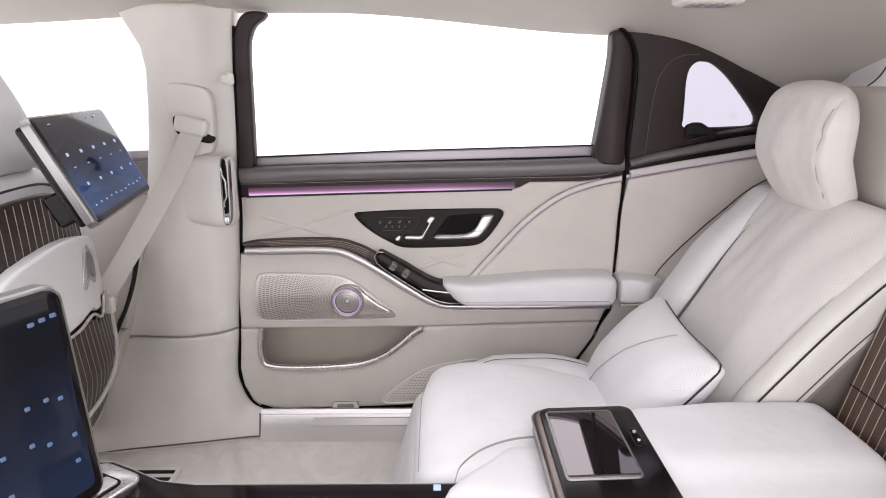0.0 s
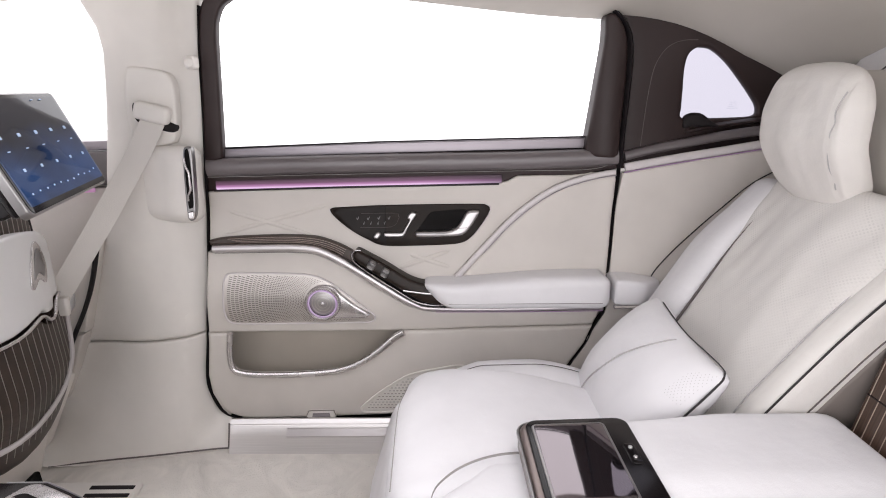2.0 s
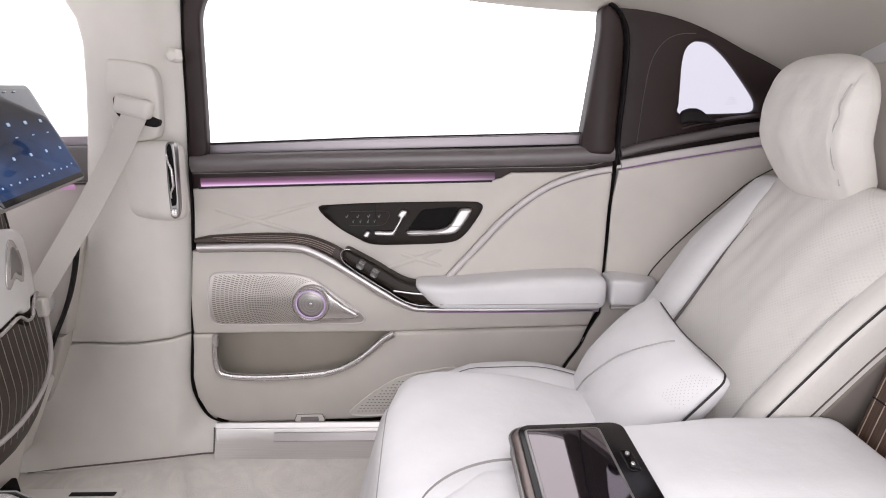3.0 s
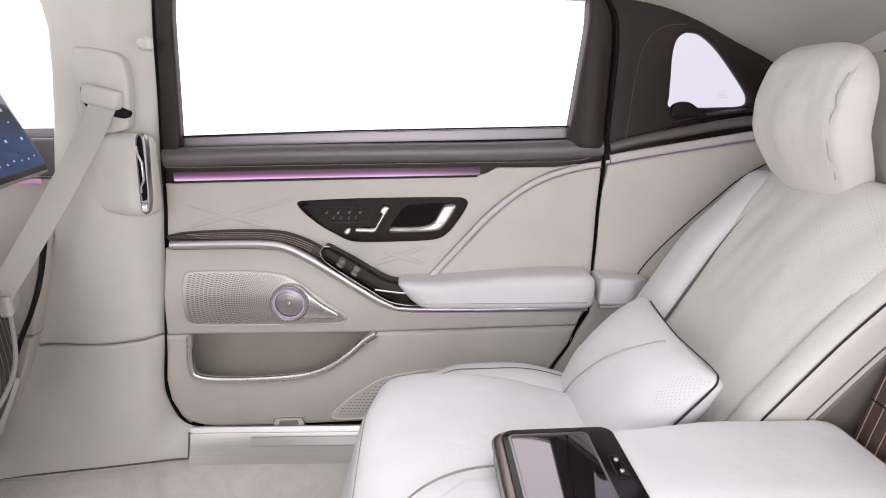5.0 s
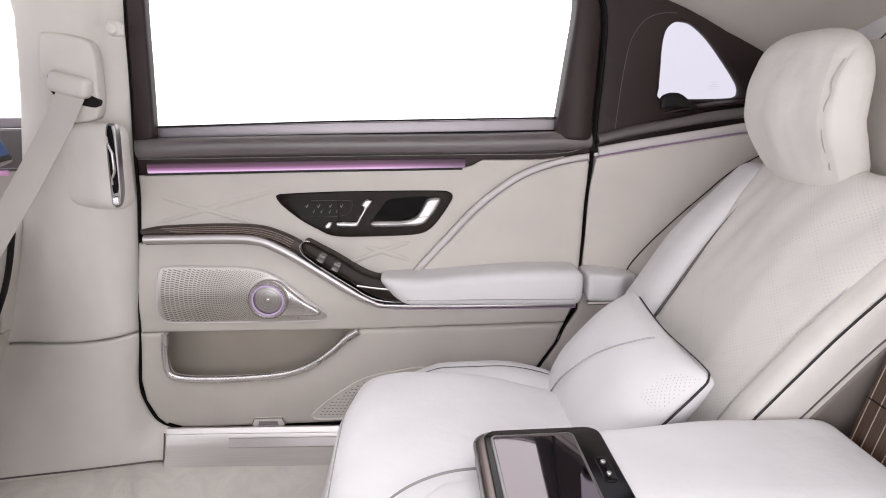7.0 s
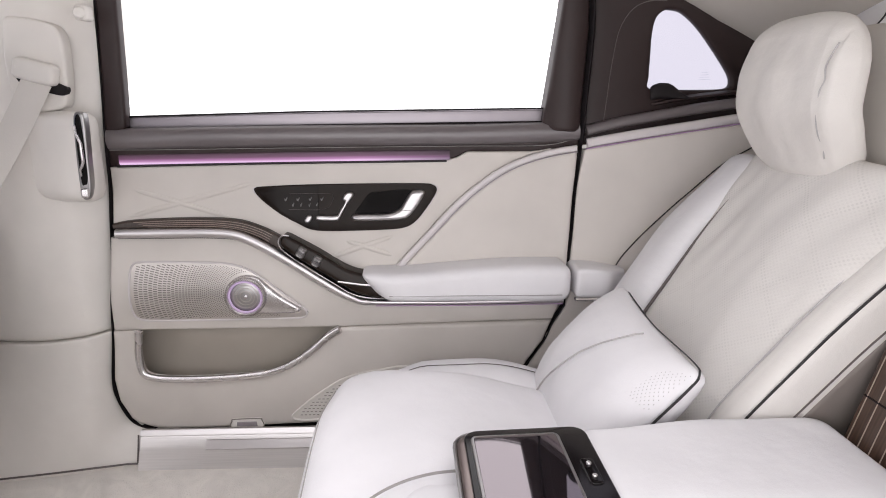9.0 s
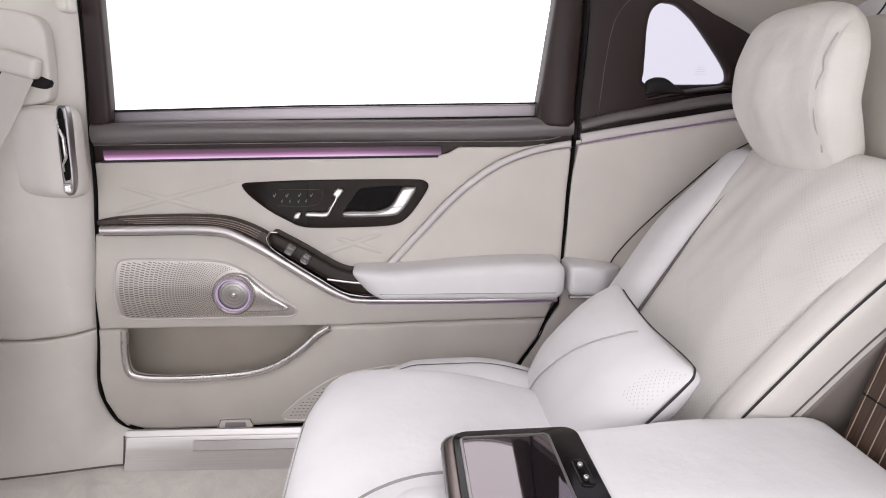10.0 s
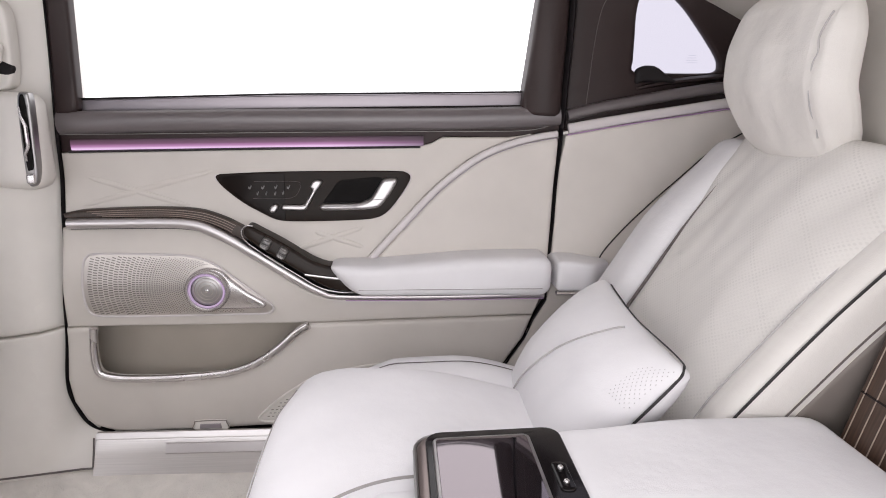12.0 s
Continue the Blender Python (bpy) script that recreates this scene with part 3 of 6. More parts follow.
door_part("rear_lining", rear_lin, -0.008, 0.03, CREAM_DOOR, "plain cream leather lining above the armrest", 0.008)
part("diagonal_trim", sweep(along(mid, -0.006, 6, door_bend), 0.0150, 0.014, (0, 1, 0), 12, 2.8, lambda t: 0.9 + 0.15 * t), SATIN, door, "satin silver curved trim strip")
part("diagonal_line", sweep(along([(q[0] + 0.003, q[1] - 0.008) for q in mid[:-1]], -0.009, 6, door_bend), 0.0022, 0.004, (0, 1, 0), 6), LILAC, door, "thin grey line under the strip")
# quilting ribs
for a, b in (((-0.945, 0.679), (-0.728, 0.616)), ((-0.686, 0.696), (-0.961, 0.619)), ((-0.543, 0.528), (-0.39, 0.581)), ((-0.497, 0.57), (-0.392, 0.537))):
    pts = [(a[0] + (b[0] - a[0]) * i / 12, a[1] + (b[1] - a[1]) * i / 12) for i in range(13)]
    part("quilt_rib", sweep([(x, 0.0014 + door_bend(x, z), z) for x, z in pts], 0.013, 0.0082, (0, 1, 0), 10, 2, lambda t: 0.25 + 0.75 * math.sin(math.pi * min(1, max(0, t))) ** 0.25), CREAM_DOOR, door)

# belt: dark leather band, light strip, window ledge
belt_line = [(-0.984, 0.727), (-0.57, 0.740), (-0.276, 0.749), (-0.253, 0.755), (-0.230, 0.768), (-0.10, 0.767), (-0.036, 0.776), (0.011, 0.784), (0.012, 0.825), (-0.062, 0.829), (-0.51, 0.820), (-0.938, 0.806), (-0.981, 0.803)]
door_part("belt_lining", belt_line, 0.004, 0.05, DARK, "dark brown leather belt band below the glass", 0.003)
roll = [(-0.980, 0.782), (-0.75, 0.790), (-0.51, 0.796), (-0.25, 0.801), (-0.06, 0.808), (0.010, 0.814)]
part("belt_roll", sweep(along([(q[0], q[1] + 0.002) for q in roll], 0.007, 5, door_bend), 0.044, 0.032, (0, 1, 0), 16), BELTDARK, door, "padded dark roll of the belt band")
stitch = [(-0.980, 0.762), (-0.519, 0.773), (-0.241, 0.779), (-0.061, 0.783), (0.008, 0.800)]
part("stitching", sweep(along(stitch, 0.002, 5, door_bend), 0.0015, 0.003, (0, 1, 0), 6), SEAM, door)
part("stitching", sweep(along([(q[0], q[1] + 0.0055) for q in stitch], 0.0005, 5, door_bend), 0.0012, 0.003, (0, 1, 0), 6), THREAD, door)
lamp_line = [(-0.962, 0.737), (-0.795, 0.742), (-0.62, 0.747), (-0.444, 0.751), (-0.270, 0.755)]
part("light_strip", sweep(along([(q[0], q[1] + 0.0050) for q in lamp_line], 0.002, 5, door_bend), 0.021, 0.008, (0, 1, 0), 12, 3), GLOWSTRIP, door, "glowing lilac ambient light strip")
part("light_strip_lip", sweep(along([(q[0] - 0.006, q[1] - 0.0085) for q in lamp_line], 0.000, 5, door_bend), 0.0045, 0.008, (0, 1, 0), 8), PIPING, door)
ledge = [(-0.948, 0.800), (-0.57, 0.812), (-0.066, 0.826), (-0.066, 0.858), (-0.569, 0.844), (-0.946, 0.829)]
part("window_ledge", plate(ledge, 0.024, 0.06, 0.003), LILAC, door, "satin grey ledge along the glass")
part("ledge_line", sweep([(-0.946, 0.022, 0.830), (-0.569, 0.022, 0.846), (-0.066, 0.022, 0.860)], 0.004, 0.006, (0, 1, 0), 6), SEAL, door)
part("ledge_seal", sweep([(-0.948, 0.020, 0.8045), (-0.57, 0.020, 0.8175), (-0.066, 0.020, 0.8315)], 0.0042, 0.006, (0, 1, 0), 6), SEAL, door, "thin black joint below the ledge")
front_bar = [(-0.940, 0.815), (-0.937, 0.872), (-0.934, 0.988), (-0.931, 1.09), (-0.925, 1.125), (-0.912, 1.150), (-0.890, 1.166), (-0.886, 1.180), (-0.930, 1.182), (-0.955, 1.160), (-0.969, 1.11), (-0.975, 0.988), (-0.980, 0.871), (-0.984, 0.806), (-0.97, 0.798), (-0.948, 0.803)]
part("front_frame", plate(curve(front_bar, 3, True), 0.0, 0.026, 0.008), DARK, door, "dark brown window frame at the front edge")
rear_bar = [(-0.062, 0.818), (-0.070, 0.832), (-0.062, 0.906), (-0.054, 0.989), (-0.047, 1.058), (-0.045, 1.095), (-0.045, 1.130), (-0.030, 1.138), (-0.008, 1.118), (0.009, 1.080), (0.014, 1.025), (0.012, 0.943), (0.009, 0.870), (0.007, 0.818), (-0.03, 0.814)]
part("rear_frame", plate(curve(rear_bar, 3, True), -0.020, 0.026, 0.008, steps=4, grid=0.009, bend=lambda x, z: 0.018 * min(1.0, ((x + 0.022) / 0.040) ** 2)), DARK, door, "broad dark brown padded window frame at the rear edge")
rim = [(0.016, 0.79), (0.018, 0.87), (0.021, 0.943), (0.023, 1.03), (0.018, 1.085), (0.001, 1.122), (-0.026, 1.147)]
part("frame_seal", sweep([(q[0], 0.012, q[1]) for q in curve(rim, 6)], 0.013, 0.04, (0, 1, 0), 8), SEAL, door, "black rubber seal round the window frame")
glass_line = [(-0.955, 0.80), (-0.05, 0.80), (-0.02, 1.19), (-0.955, 1.19)]
pane = part("pane", plate(glass_line, 0.052, 0.056, 0.001), GLASS, door, "clear side window glass")
pane.visible_shadow = False

# control bezel with the seat switches and the inside handle
bz = [(-0.690, 0.679), (-0.685, 0.686), (-0.667, 0.688), (-0.572, 0.693), (-0.444, 0.696), (-0.328, 0.697), (-0.305, 0.694), (-0.296, 0.685), (-0.302, 0.668), (-0.321, 0.639), (-0.343, 0.613), (-0.366, 0.600), (-0.406, 0.595), (-0.496, 0.592), (-0.548, 0.592), (-0.574, 0.596), (-0.599, 0.608), (-0.637, 0.629), (-0.675, 0.659)]
bzc = curve(bz, 4, True)
part("bezel_rim", plate([tuple(np.array(q) + 0.0022 * (np.array(q) - (-0.49, 0.645)) / 0.1) for q in bzc], -0.001, 0.03, 0.003, bend=door_bend, grid=0.04), SATIN, door, "thin pale rim round the control panel")
bezel = part("control_panel", plate(bzc, -0.004, 0.03, 0.002, bend=door_bend, grid=0.04), BEZEL, door, "dark bronze gloss panel of seat switches")
touch = [(-0.684, 0.679), (-0.678, 0.684), (-0.664, 0.686), (-0.553, 0.691), (-0.553, 0.5945), (-0.573, 0.5985), (-0.597, 0.611), (-0.635, 0.632), (-0.671, 0.661)]
part("touch_panel", plate(touch, -0.0052, 0.0, 0.0008, bend=door_bend, grid=0.04), TOUCH, bezel, "glossier darker half with the seat buttons")
part("button_outline", sweep(along([(-0.617, 0.639), (-0.541, 0.640), (-0.522, 0.660), (-0.522, 0.667), (-0.531, 0.674), (-0.614, 0.673)], -0.0058, 4, door_bend), 0.0008, 0.0012, (0, 1, 0), 6), THREAD, bezel, "fine line round the buttons")
cup = curve([(-0.474, 0.626), (-0.457, 0.657), (-0.442, 0.675), (-0.42, 0.679), (-0.352, 0.682), (-0.371, 0.650), (-0.386, 0.633), (-0.416, 0.626)], 4, True)
part("handle_recess", plate(cup, -0.0065, 0.0, 0.001, bend=door_bend, grid=0.04), DEEP, bezel, "black hollow behind the handle")
hb = curve([(-0.481, 0.626), (-0.479, 0.620), (-0.468, 0.617), (-0.42, 0.618), (-0.380, 0.620), (-0.359, 0.626), (-0.340, 0.648), (-0.324, 0.676), (-0.328, 0.683), (-0.348, 0.682), (-0.357, 0.675), (-0.372, 0.650), (-0.386, 0.638), (-0.412, 0.632), (-0.470, 0.631)], 4, True)
part("door_handle", plate(hb, -0.022, -0.004, 0.007, bend=door_bend, steps=5), HANDLE, bezel, "satin chrome inside door handle")
part("handle_joint", sweep(along([(-0.386, 0.639), (-0.353, 0.6415)], -0.0222, 4, door_bend), 0.0012, 0.001, (0, 1, 0), 6), THREAD, bezel, "fine joint across the handle")
sw = curve([(-0.558, 0.623), (-0.556, 0.617), (-0.535, 0.616), (-0.515, 0.616), (-0.507, 0.622), (-0.491, 0.651), (-0.477, 0.671), (-0.480, 0.677), (-0.492, 0.677), (-0.501, 0.664), (-0.496, 0.657), (-0.508, 0.637), (-0.516, 0.628), (-0.553, 0.628)], 4, True)
part("seat_switch", plate(sw, -0.016, -0.004, 0.0045, bend=door_bend, steps=5), HANDLE, bezel, "chrome seat-shaped adjustment switch")
kn = curve([(-0.584, 0.616), (-0.580, 0.611), (-0.572, 0.612), (-0.566, 0.623), (-0.569, 0.628), (-0.577, 0.627), (-0.582, 0.621)], 4, True)
part("headrest_switch", plate(kn, -0.014, -0.004, 0.0045, bend=door_bend, steps=5), HANDLE, bezel, "small chrome switch knob")
for k, (x, z) in enumerate([(-0.622, 0.661), (-0.596, 0.661), (-0.570, 0.662), (-0.545, 0.662), (-0.607, 0.649), (-0.590, 0.649), (-0.572, 0.649), (-0.556, 0.650)]):
    w = 0.0032 if k < 4 else 0.0020
    m = [(x - w, z - 0.002), (x - 0.1 * w, z - 0.004), (x + w, z + 0.003), (x + 0.6 * w, z + 0.005), (x - 0.1 * w, z - 0.0005), (x - w, z + 0.002)]
    part("button_mark", plate(m, -0.0082, -0.004, 0.0003, bend=door_bend), BUTTON, bezel)

# wood and chrome wave
wtop = [(-0.986, 0.608), (-0.949, 0.615), (-0.887, 0.619), (-0.824, 0.621), (-0.79, 0.621), (-0.749, 0.620), (-0.712, 0.615), (-0.674, 0.602), (-0.649, 0.590), (-0.625, 0.576)]
wbot = [(-0.633, 0.551), (-0.662, 0.567), (-0.687, 0.581), (-0.737, 0.597), (-0.825, 0.600), (-0.984, 0.598)]
wl = [tuple(q) for q in curve(wtop, 4)] + [tuple(q) for q in curve(wbot, 4)]
wood = door_part("wood_inlay", wl, -0.016, 0.02, WOOD, "dark open-pore wood inlay with pale pinstripes", 0.004)
for k in (0.18, 0.38, 0.58, 0.78):
    ln = [tuple(np.array(a) * (1 - k) + np.array(b) * k) for a, b in zip(wtop[1:-1], curve(wbot[::-1], 2)[1:9])]
    part("pinstripe", sweep(along(ln, -0.0165, 4, door_bend), 0.0012, 0.0012, (0, 1, 0), 6), BROWNLINE, wood)
wave = [(-0.976, 0.589), (-0.899, 0.590), (-0.824, 0.591), (-0.78, 0.591), (-0.737, 0.588), (-0.706, 0.579), (-0.662, 0.557), (-0.612, 0.527), (-0.548, 0.487), (-0.509, 0.463), (-0.477, 0.447), (-0.445, 0.439), (-0.314, 0.437), (-0.181, 0.438), (-0.010, 0.441)]
part("chrome_wave", sweep(along(wave, -0.018, 6, door_bend), 0.020, 0.020, (0, 1, 0), 12, 2.4, lambda t: 1.05 - 0.32 * soft(t, 0.45, 0.8)), WAVECHROME, door, "curved satin chrome bar that runs into the armrest")
part("wave_edge", sweep(along([(q[0], q[1] + 0.0078 - 0.0035 * soft(q[0], -0.6, -0.45)) for q in wave], -0.0225, 6, door_bend), 0.004, 0.006, (0, 1, 0), 8), CHROME, door, "bright upper edge of the chrome bar")
part("wave_groove", sweep(along([(q[0], q[1] - 0.0125 + 0.004 * soft(q[0], -0.6, -0.45)) for q in wave], -0.006, 6, door_bend), 0.004, 0.01, (0, 1, 0), 6), PIPING, door, "dark joint under the chrome bar")
part("glow_line", sweep(along([(-0.43, 0.4325), (-0.2, 0.4325), (-0.012, 0.4350)], -0.0275, 5, door_bend), 0.0022, 0.002, (0, 1, 0), 6), GLOWLINE, door, "fine violet light line under the armrest")

# switch pod and grip
pod = curve([(-0.631, 0.579), (-0.625, 0.588), (-0.616, 0.588), (-0.595, 0.577), (-0.558, 0.557), (-0.520, 0.534), (-0.495, 0.519), (-0.469, 0.510), (-0.446, 0.506), (-0.436, 0.495), (-0.424, 0.478), (-0.400, 0.458), (-0.425, 0.456), (-0.457, 0.461), (-0.489, 0.476), (-0.520, 0.496), (-0.571, 0.526), (-0.614, 0.554), (-0.629, 0.568)], 4, True)
podo = part("switch_pod", plate(pod, -0.040, 0.01, 0.006, bend=door_bend), PODBROWN, door, "dark brown gloss window switch pod")
part("pod_rim", sweep([(q[0], -0.040 + door_bend(q[0], q[1]), q[1]) for q in curve([(-0.612, 0.590), (-0.626, 0.590), (-0.634, 0.580), (-0.631, 0.566), (-0.615, 0.550), (-0.571, 0.520), (-0.520, 0.489), (-0.482, 0.466), (-0.444, 0.456), (-0.403, 0.455)], 5)], 0.0032, 0.006, (0, 1, 0), 8), CHROME, podo, "chrome edging of the pod")
for x, z in ((-0.586, 0.556), (-0.554, 0.537)):
    b = rbox((-0.0095, -0.013, -0.0105), (0.0095, 0.010, 0.0105), 0.005, (6, 3, 9), lambda u, v, w, p: (p[0], p[1] + 0.004 * (v < 0) * (1 - abs(w)) + 0.001 * (v < 0) * math.cos(w * 22), p[2]))
    part("window_switch", moved(b, pose(x, -0.042 + door_bend(x, z), z, 0, 30, 0)), NICKEL, podo, "ribbed satin window switch")
part("grip_strip", sweep(along([(-0.510, 0.493), (-0.457, 0.486), (-0.421, 0.484)], -0.044, 4, door_bend), 0.005, 0.004, (0, 1, 0), 8), CHROME, podo)


def arm_shape(u, v, w, p):
    x, y, z = p
    z -= (0.004 + 0.020 * soft(-u, -0.6, 1.0)) * (0.5 + 0.5 * w)
    x += 0.004 - 0.026 * w * soft(-u, 0.7, 1.0)
    return x, y + 0.02 * soft(-u, 0.75, 1.0) * (v < 0), z


part("armrest", rbox((-0.446, -0.098, 0.455), (-0.012, 0.01, 0.540), 0.024, (16, 4, 4), arm_shape), WHITE, door, "padded white leather armrest")
part("armrest_seam", sweep([(-0.40, -0.0965, 0.4725), (-0.2, -0.0985, 0.4740), (-0.030, -0.0985, 0.4745)], 0.0015, 0.003, (0, 1, 0), 6), SEAM, door)

# middle lining with the loudspeaker
mbot = [(-1.009, 0.367), (-0.526, 0.371), (-0.311, 0.379), (-0.026, 0.387)]
mtop = [(-0.012, 0.433), (-0.25, 0.429), (-0.41, 0.428), (-0.45, 0.429), (-0.482, 0.436), (-0.516, 0.452), (-0.585, 0.495), (-0.653, 0.539), (-0.708, 0.566), (-0.737, 0.576), (-0.80, 0.580), (-0.857, 0.580), (-0.995, 0.577)]
door_part("middle_lining", mbot + [tuple(q) for q in curve(mtop, 3)], -0.006, 0.03, CREAM_DOOR, "cream leather lining round the loudspeaker", 0.006)
sp = [(-0.956, 0.508), (-0.950, 0.520), (-0.937, 0.525), (-0.894, 0.526), (-0.780, 0.524), (-0.742, 0.520), (-0.716, 0.513), (-0.691, 0.500), (-0.653, 0.472), (-0.615, 0.442), (-0.588, 0.419), (-0.584, 0.407), (-0.594, 0.398), (-0.631, 0.396), (-0.840, 0.393), (-0.917, 0.393), (-0.945, 0.396), (-0.957, 0.408), (-0.961, 0.435), (-0.960, 0.476)]
spc = curve(sp, 4, True)
spk = part("speaker_grille", plate(spc, -0.0085, 0.01, 0.002, bend=door_bend, grid=0.04), GRILLE, door, "silver beige slotted loudspeaker grille")
part("grille_rim", sweep([(q[0], -0.008 + door_bend(q[0], q[1]), q[1]) for q in list(spc) + [spc[0]]], 0.005, 0.006, (0, 1, 0), 8), SATIN, spk, "thin satin rim")


def inside(q, loop, margin):
    lp = inset([np.array(v, float) for v in (loop if area(loop) > 0 else loop[::-1])], margin)
    c, j = False, len(lp) - 1
    for i in range(len(lp)):
        if (lp[i][1] > q[1]) != (lp[j][1] > q[1]) and q[0] < (lp[j][0] - lp[i][0]) * (q[1] - lp[i][1]) / (lp[j][1] - lp[i][1]) + lp[i][0]:
            c = not c
        j = i
    return c


tear = curve([(-0.756, 0.457), (-0.747, 0.481), (-0.727, 0.495), (-0.705, 0.498), (-0.683, 0.491), (-0.664, 0.474), (-0.633, 0.448), (-0.598, 0.424), (-0.602, 0.413), (-0.628, 0.411), (-0.706, 0.411), (-0.738, 0.419), (-0.753, 0.438)], 4, True)


def slots():
    """Rows of slots on arcs round the tweeter, shorter as they near it."""
    bm = bmesh.new()
    cx, cz = -0.711, 0.454
    r, k = 0.047, 0
    while r < 0.28:
        length = 0.0018 + 0.0058 * soft(r, 0.08, 0.20)
        n = int(2 * math.pi * r / (0.0040 + 0.0012 * soft(r, 0.08, 0.2)))
        for i in range(n):
            t = 2 * math.pi * (i + 0.5 * (k % 2)) / n
            x, z = cx + r * math.cos(t), cz + r * math.sin(t)
            if x > -0.64 or not inside((x, z), spc, 0.006):
                continue
            if inside((x, z), tear, -0.004):
                continue
            e, d = (-math.sin(t), math.cos(t)), (math.cos(t), math.sin(t))
            h, w, y = length / 2, 0.0007 + 0.0002 * soft(r, 0.08, 0.2), -0.0092 + door_bend(x, z)
            c = [(x + d[0] * a * h + e[0] * b * w, z + d[1] * a * h + e[1] * b * w) for a, b in ((-1, -1), (1, -1), (1, 1), (-1, 1))]
            v = [bm.verts.new((q[0], y, q[1])) for q in c] + [bm.verts.new((q[0], y + 0.002, q[1])) for q in c]
            bm.faces.new(v[:4])
            for s in range(4):
                bm.faces.new((v[s], v[(s + 1) % 4], v[4 + (s + 1) % 4], v[4 + s]))
        r += length + 0.0022 + 0.0004 * soft(r, 0.08, 0.2)
        k += 1
    return bm


tagged(part("slots", slots(), HOLE, spk, "dark slots cut in the grille"), kind="stuff")
TW = (-0.711, -0.012 + door_bend(-0.7, 0.454), 0.454)
part("tweeter_housing", plate(tear, -0.018, 0.0, 0.006, bend=door_bend), CHROME, spk, "teardrop satin chrome tweeter housing")
part("tweeter_ring", ring((TW[0], TW[1] - 0.010, TW[2]), (0, -1, 0), 0.040, 0.010, 0.014), CHROME, spk, "polished tweeter ring")
part("tweeter_light", ring((TW[0], TW[1] - 0.013, TW[2]), (0, -1, 0), 0.034, 0.004, 0.006), GLOWSOFT, spk, "violet light ring of the tweeter")
part("tweeter_cone", disc((TW[0], TW[1] - 0.004, TW[2]), (0, -1, 0), 0.032, 0.006, 40, 0.002), TURNED, spk, "turned silver tweeter face")
part("tweeter_cap", disc((TW[0], TW[1] - 0.009, TW[2]), (0, -1, 0), 0.005, 0.004, 24, 0.002), CHROME, spk)
for rr_ in (0.012, 0.019, 0.026):
    part("tweeter_groove", ring((TW[0], TW[1] - 0.010, TW[2]), (0, -1, 0), rr_, 0.0016, 0.002), GRILLE, spk)

# lower lining and map pocket
pk = [(-0.952, 0.368), (-0.957, 0.320), (-0.955, 0.285), (-0.947, 0.267), (-0.928, 0.259), (-0.888, 0.255), (-0.809, 0.255), (-0.716, 0.261), (-0.662, 0.271), (-0.615, 0.292), (-0.574, 0.321), (-0.539, 0.353), (-0.512, 0.371)]
lowl = [(-1.011, 0.365)] + [tuple(q) for q in curve(pk, 4)] + [(-0.311, 0.377), (-0.027, 0.385), (-0.044, 0.334), (-0.084, 0.276), (-0.118, 0.244), (-0.20, 0.196), (-0.32, 0.156), (-0.45, 0.138), (-0.581, 0.129), (-0.755, 0.123), (-0.907, 0.120), (-0.938, 0.122), (-0.957, 0.128), (-0.978, 0.137), (-0.994, 0.15), (-1.013, 0.198), (-1.019, 0.252)]
door_part("lower_lining", lowl, -0.010, 0.006, CREAM_DOOR, "cream leather lower lining with a map pocket", 0.010)
door_part("pocket_back", [(-1.004, 0.395), (-1.008, 0.165), (-0.42, 0.165), (-0.41, 0.395)], 0.080, 0.088, TAUPE, "taupe back of the map pocket")
part("pocket_rim", sweep(along(pk, -0.0155, 6, door_bend), 0.0160, 0.014, (0, 1, 0), 16, 2.0, lambda t: 1.0 + 0.25 * soft(t, 0.75, 1.0)), CHROME, door, "satin chrome rim of the map pocket")
lat = curve([(-0.760, 0.148), (-0.704, 0.149), (-0.698, 0.145), (-0.698, 0.126), (-0.766, 0.126), (-0.766, 0.143)], 3, True)
cl = part("courtesy_lamp", plate(lat, -0.021, 0.0, 0.003), PLASTIC, door, "small courtesy lamp low on the door")
part("lamp_outline", sweep([(q[0], -0.0205, q[1]) for q in list(lat) + [lat[0]]], 0.0022, 0.003, (0, 1, 0), 6), GREIGE, cl, "thin dark outline")
part("lamp_lens", plate([(-0.754, 0.1415), (-0.710, 0.1420), (-0.708, 0.1305), (-0.756, 0.1305)], -0.0235, -0.015, 0.002), GREYSATIN, cl, "frosted lens")
bs = curve([(-0.640, 0.150), (-0.634, 0.163), (-0.597, 0.198), (-0.562, 0.224), (-0.514, 0.252), (-0.446, 0.268), (-0.36, 0.27), (-0.36, 0.16), (-0.45, 0.150), (-0.579, 0.143), (-0.626, 0.143)], 4, True)
bs = [(q[0] + 0.014, q[1]) for q in bs]
fs = part("foot_grille", plate(bs, -0.014, 0.0, 0.003, bend=door_bend, grid=0.05), PLASTIC, door, "low cream loudspeaker grille beside the seat")
part("grille_rim", sweep([(q[0], -0.014 + door_bend(q[0], q[1]), q[1]) for q in list(bs) + [bs[0]]], 0.006, 0.006, (0, 1, 0), 8), PLASTIC, fs)


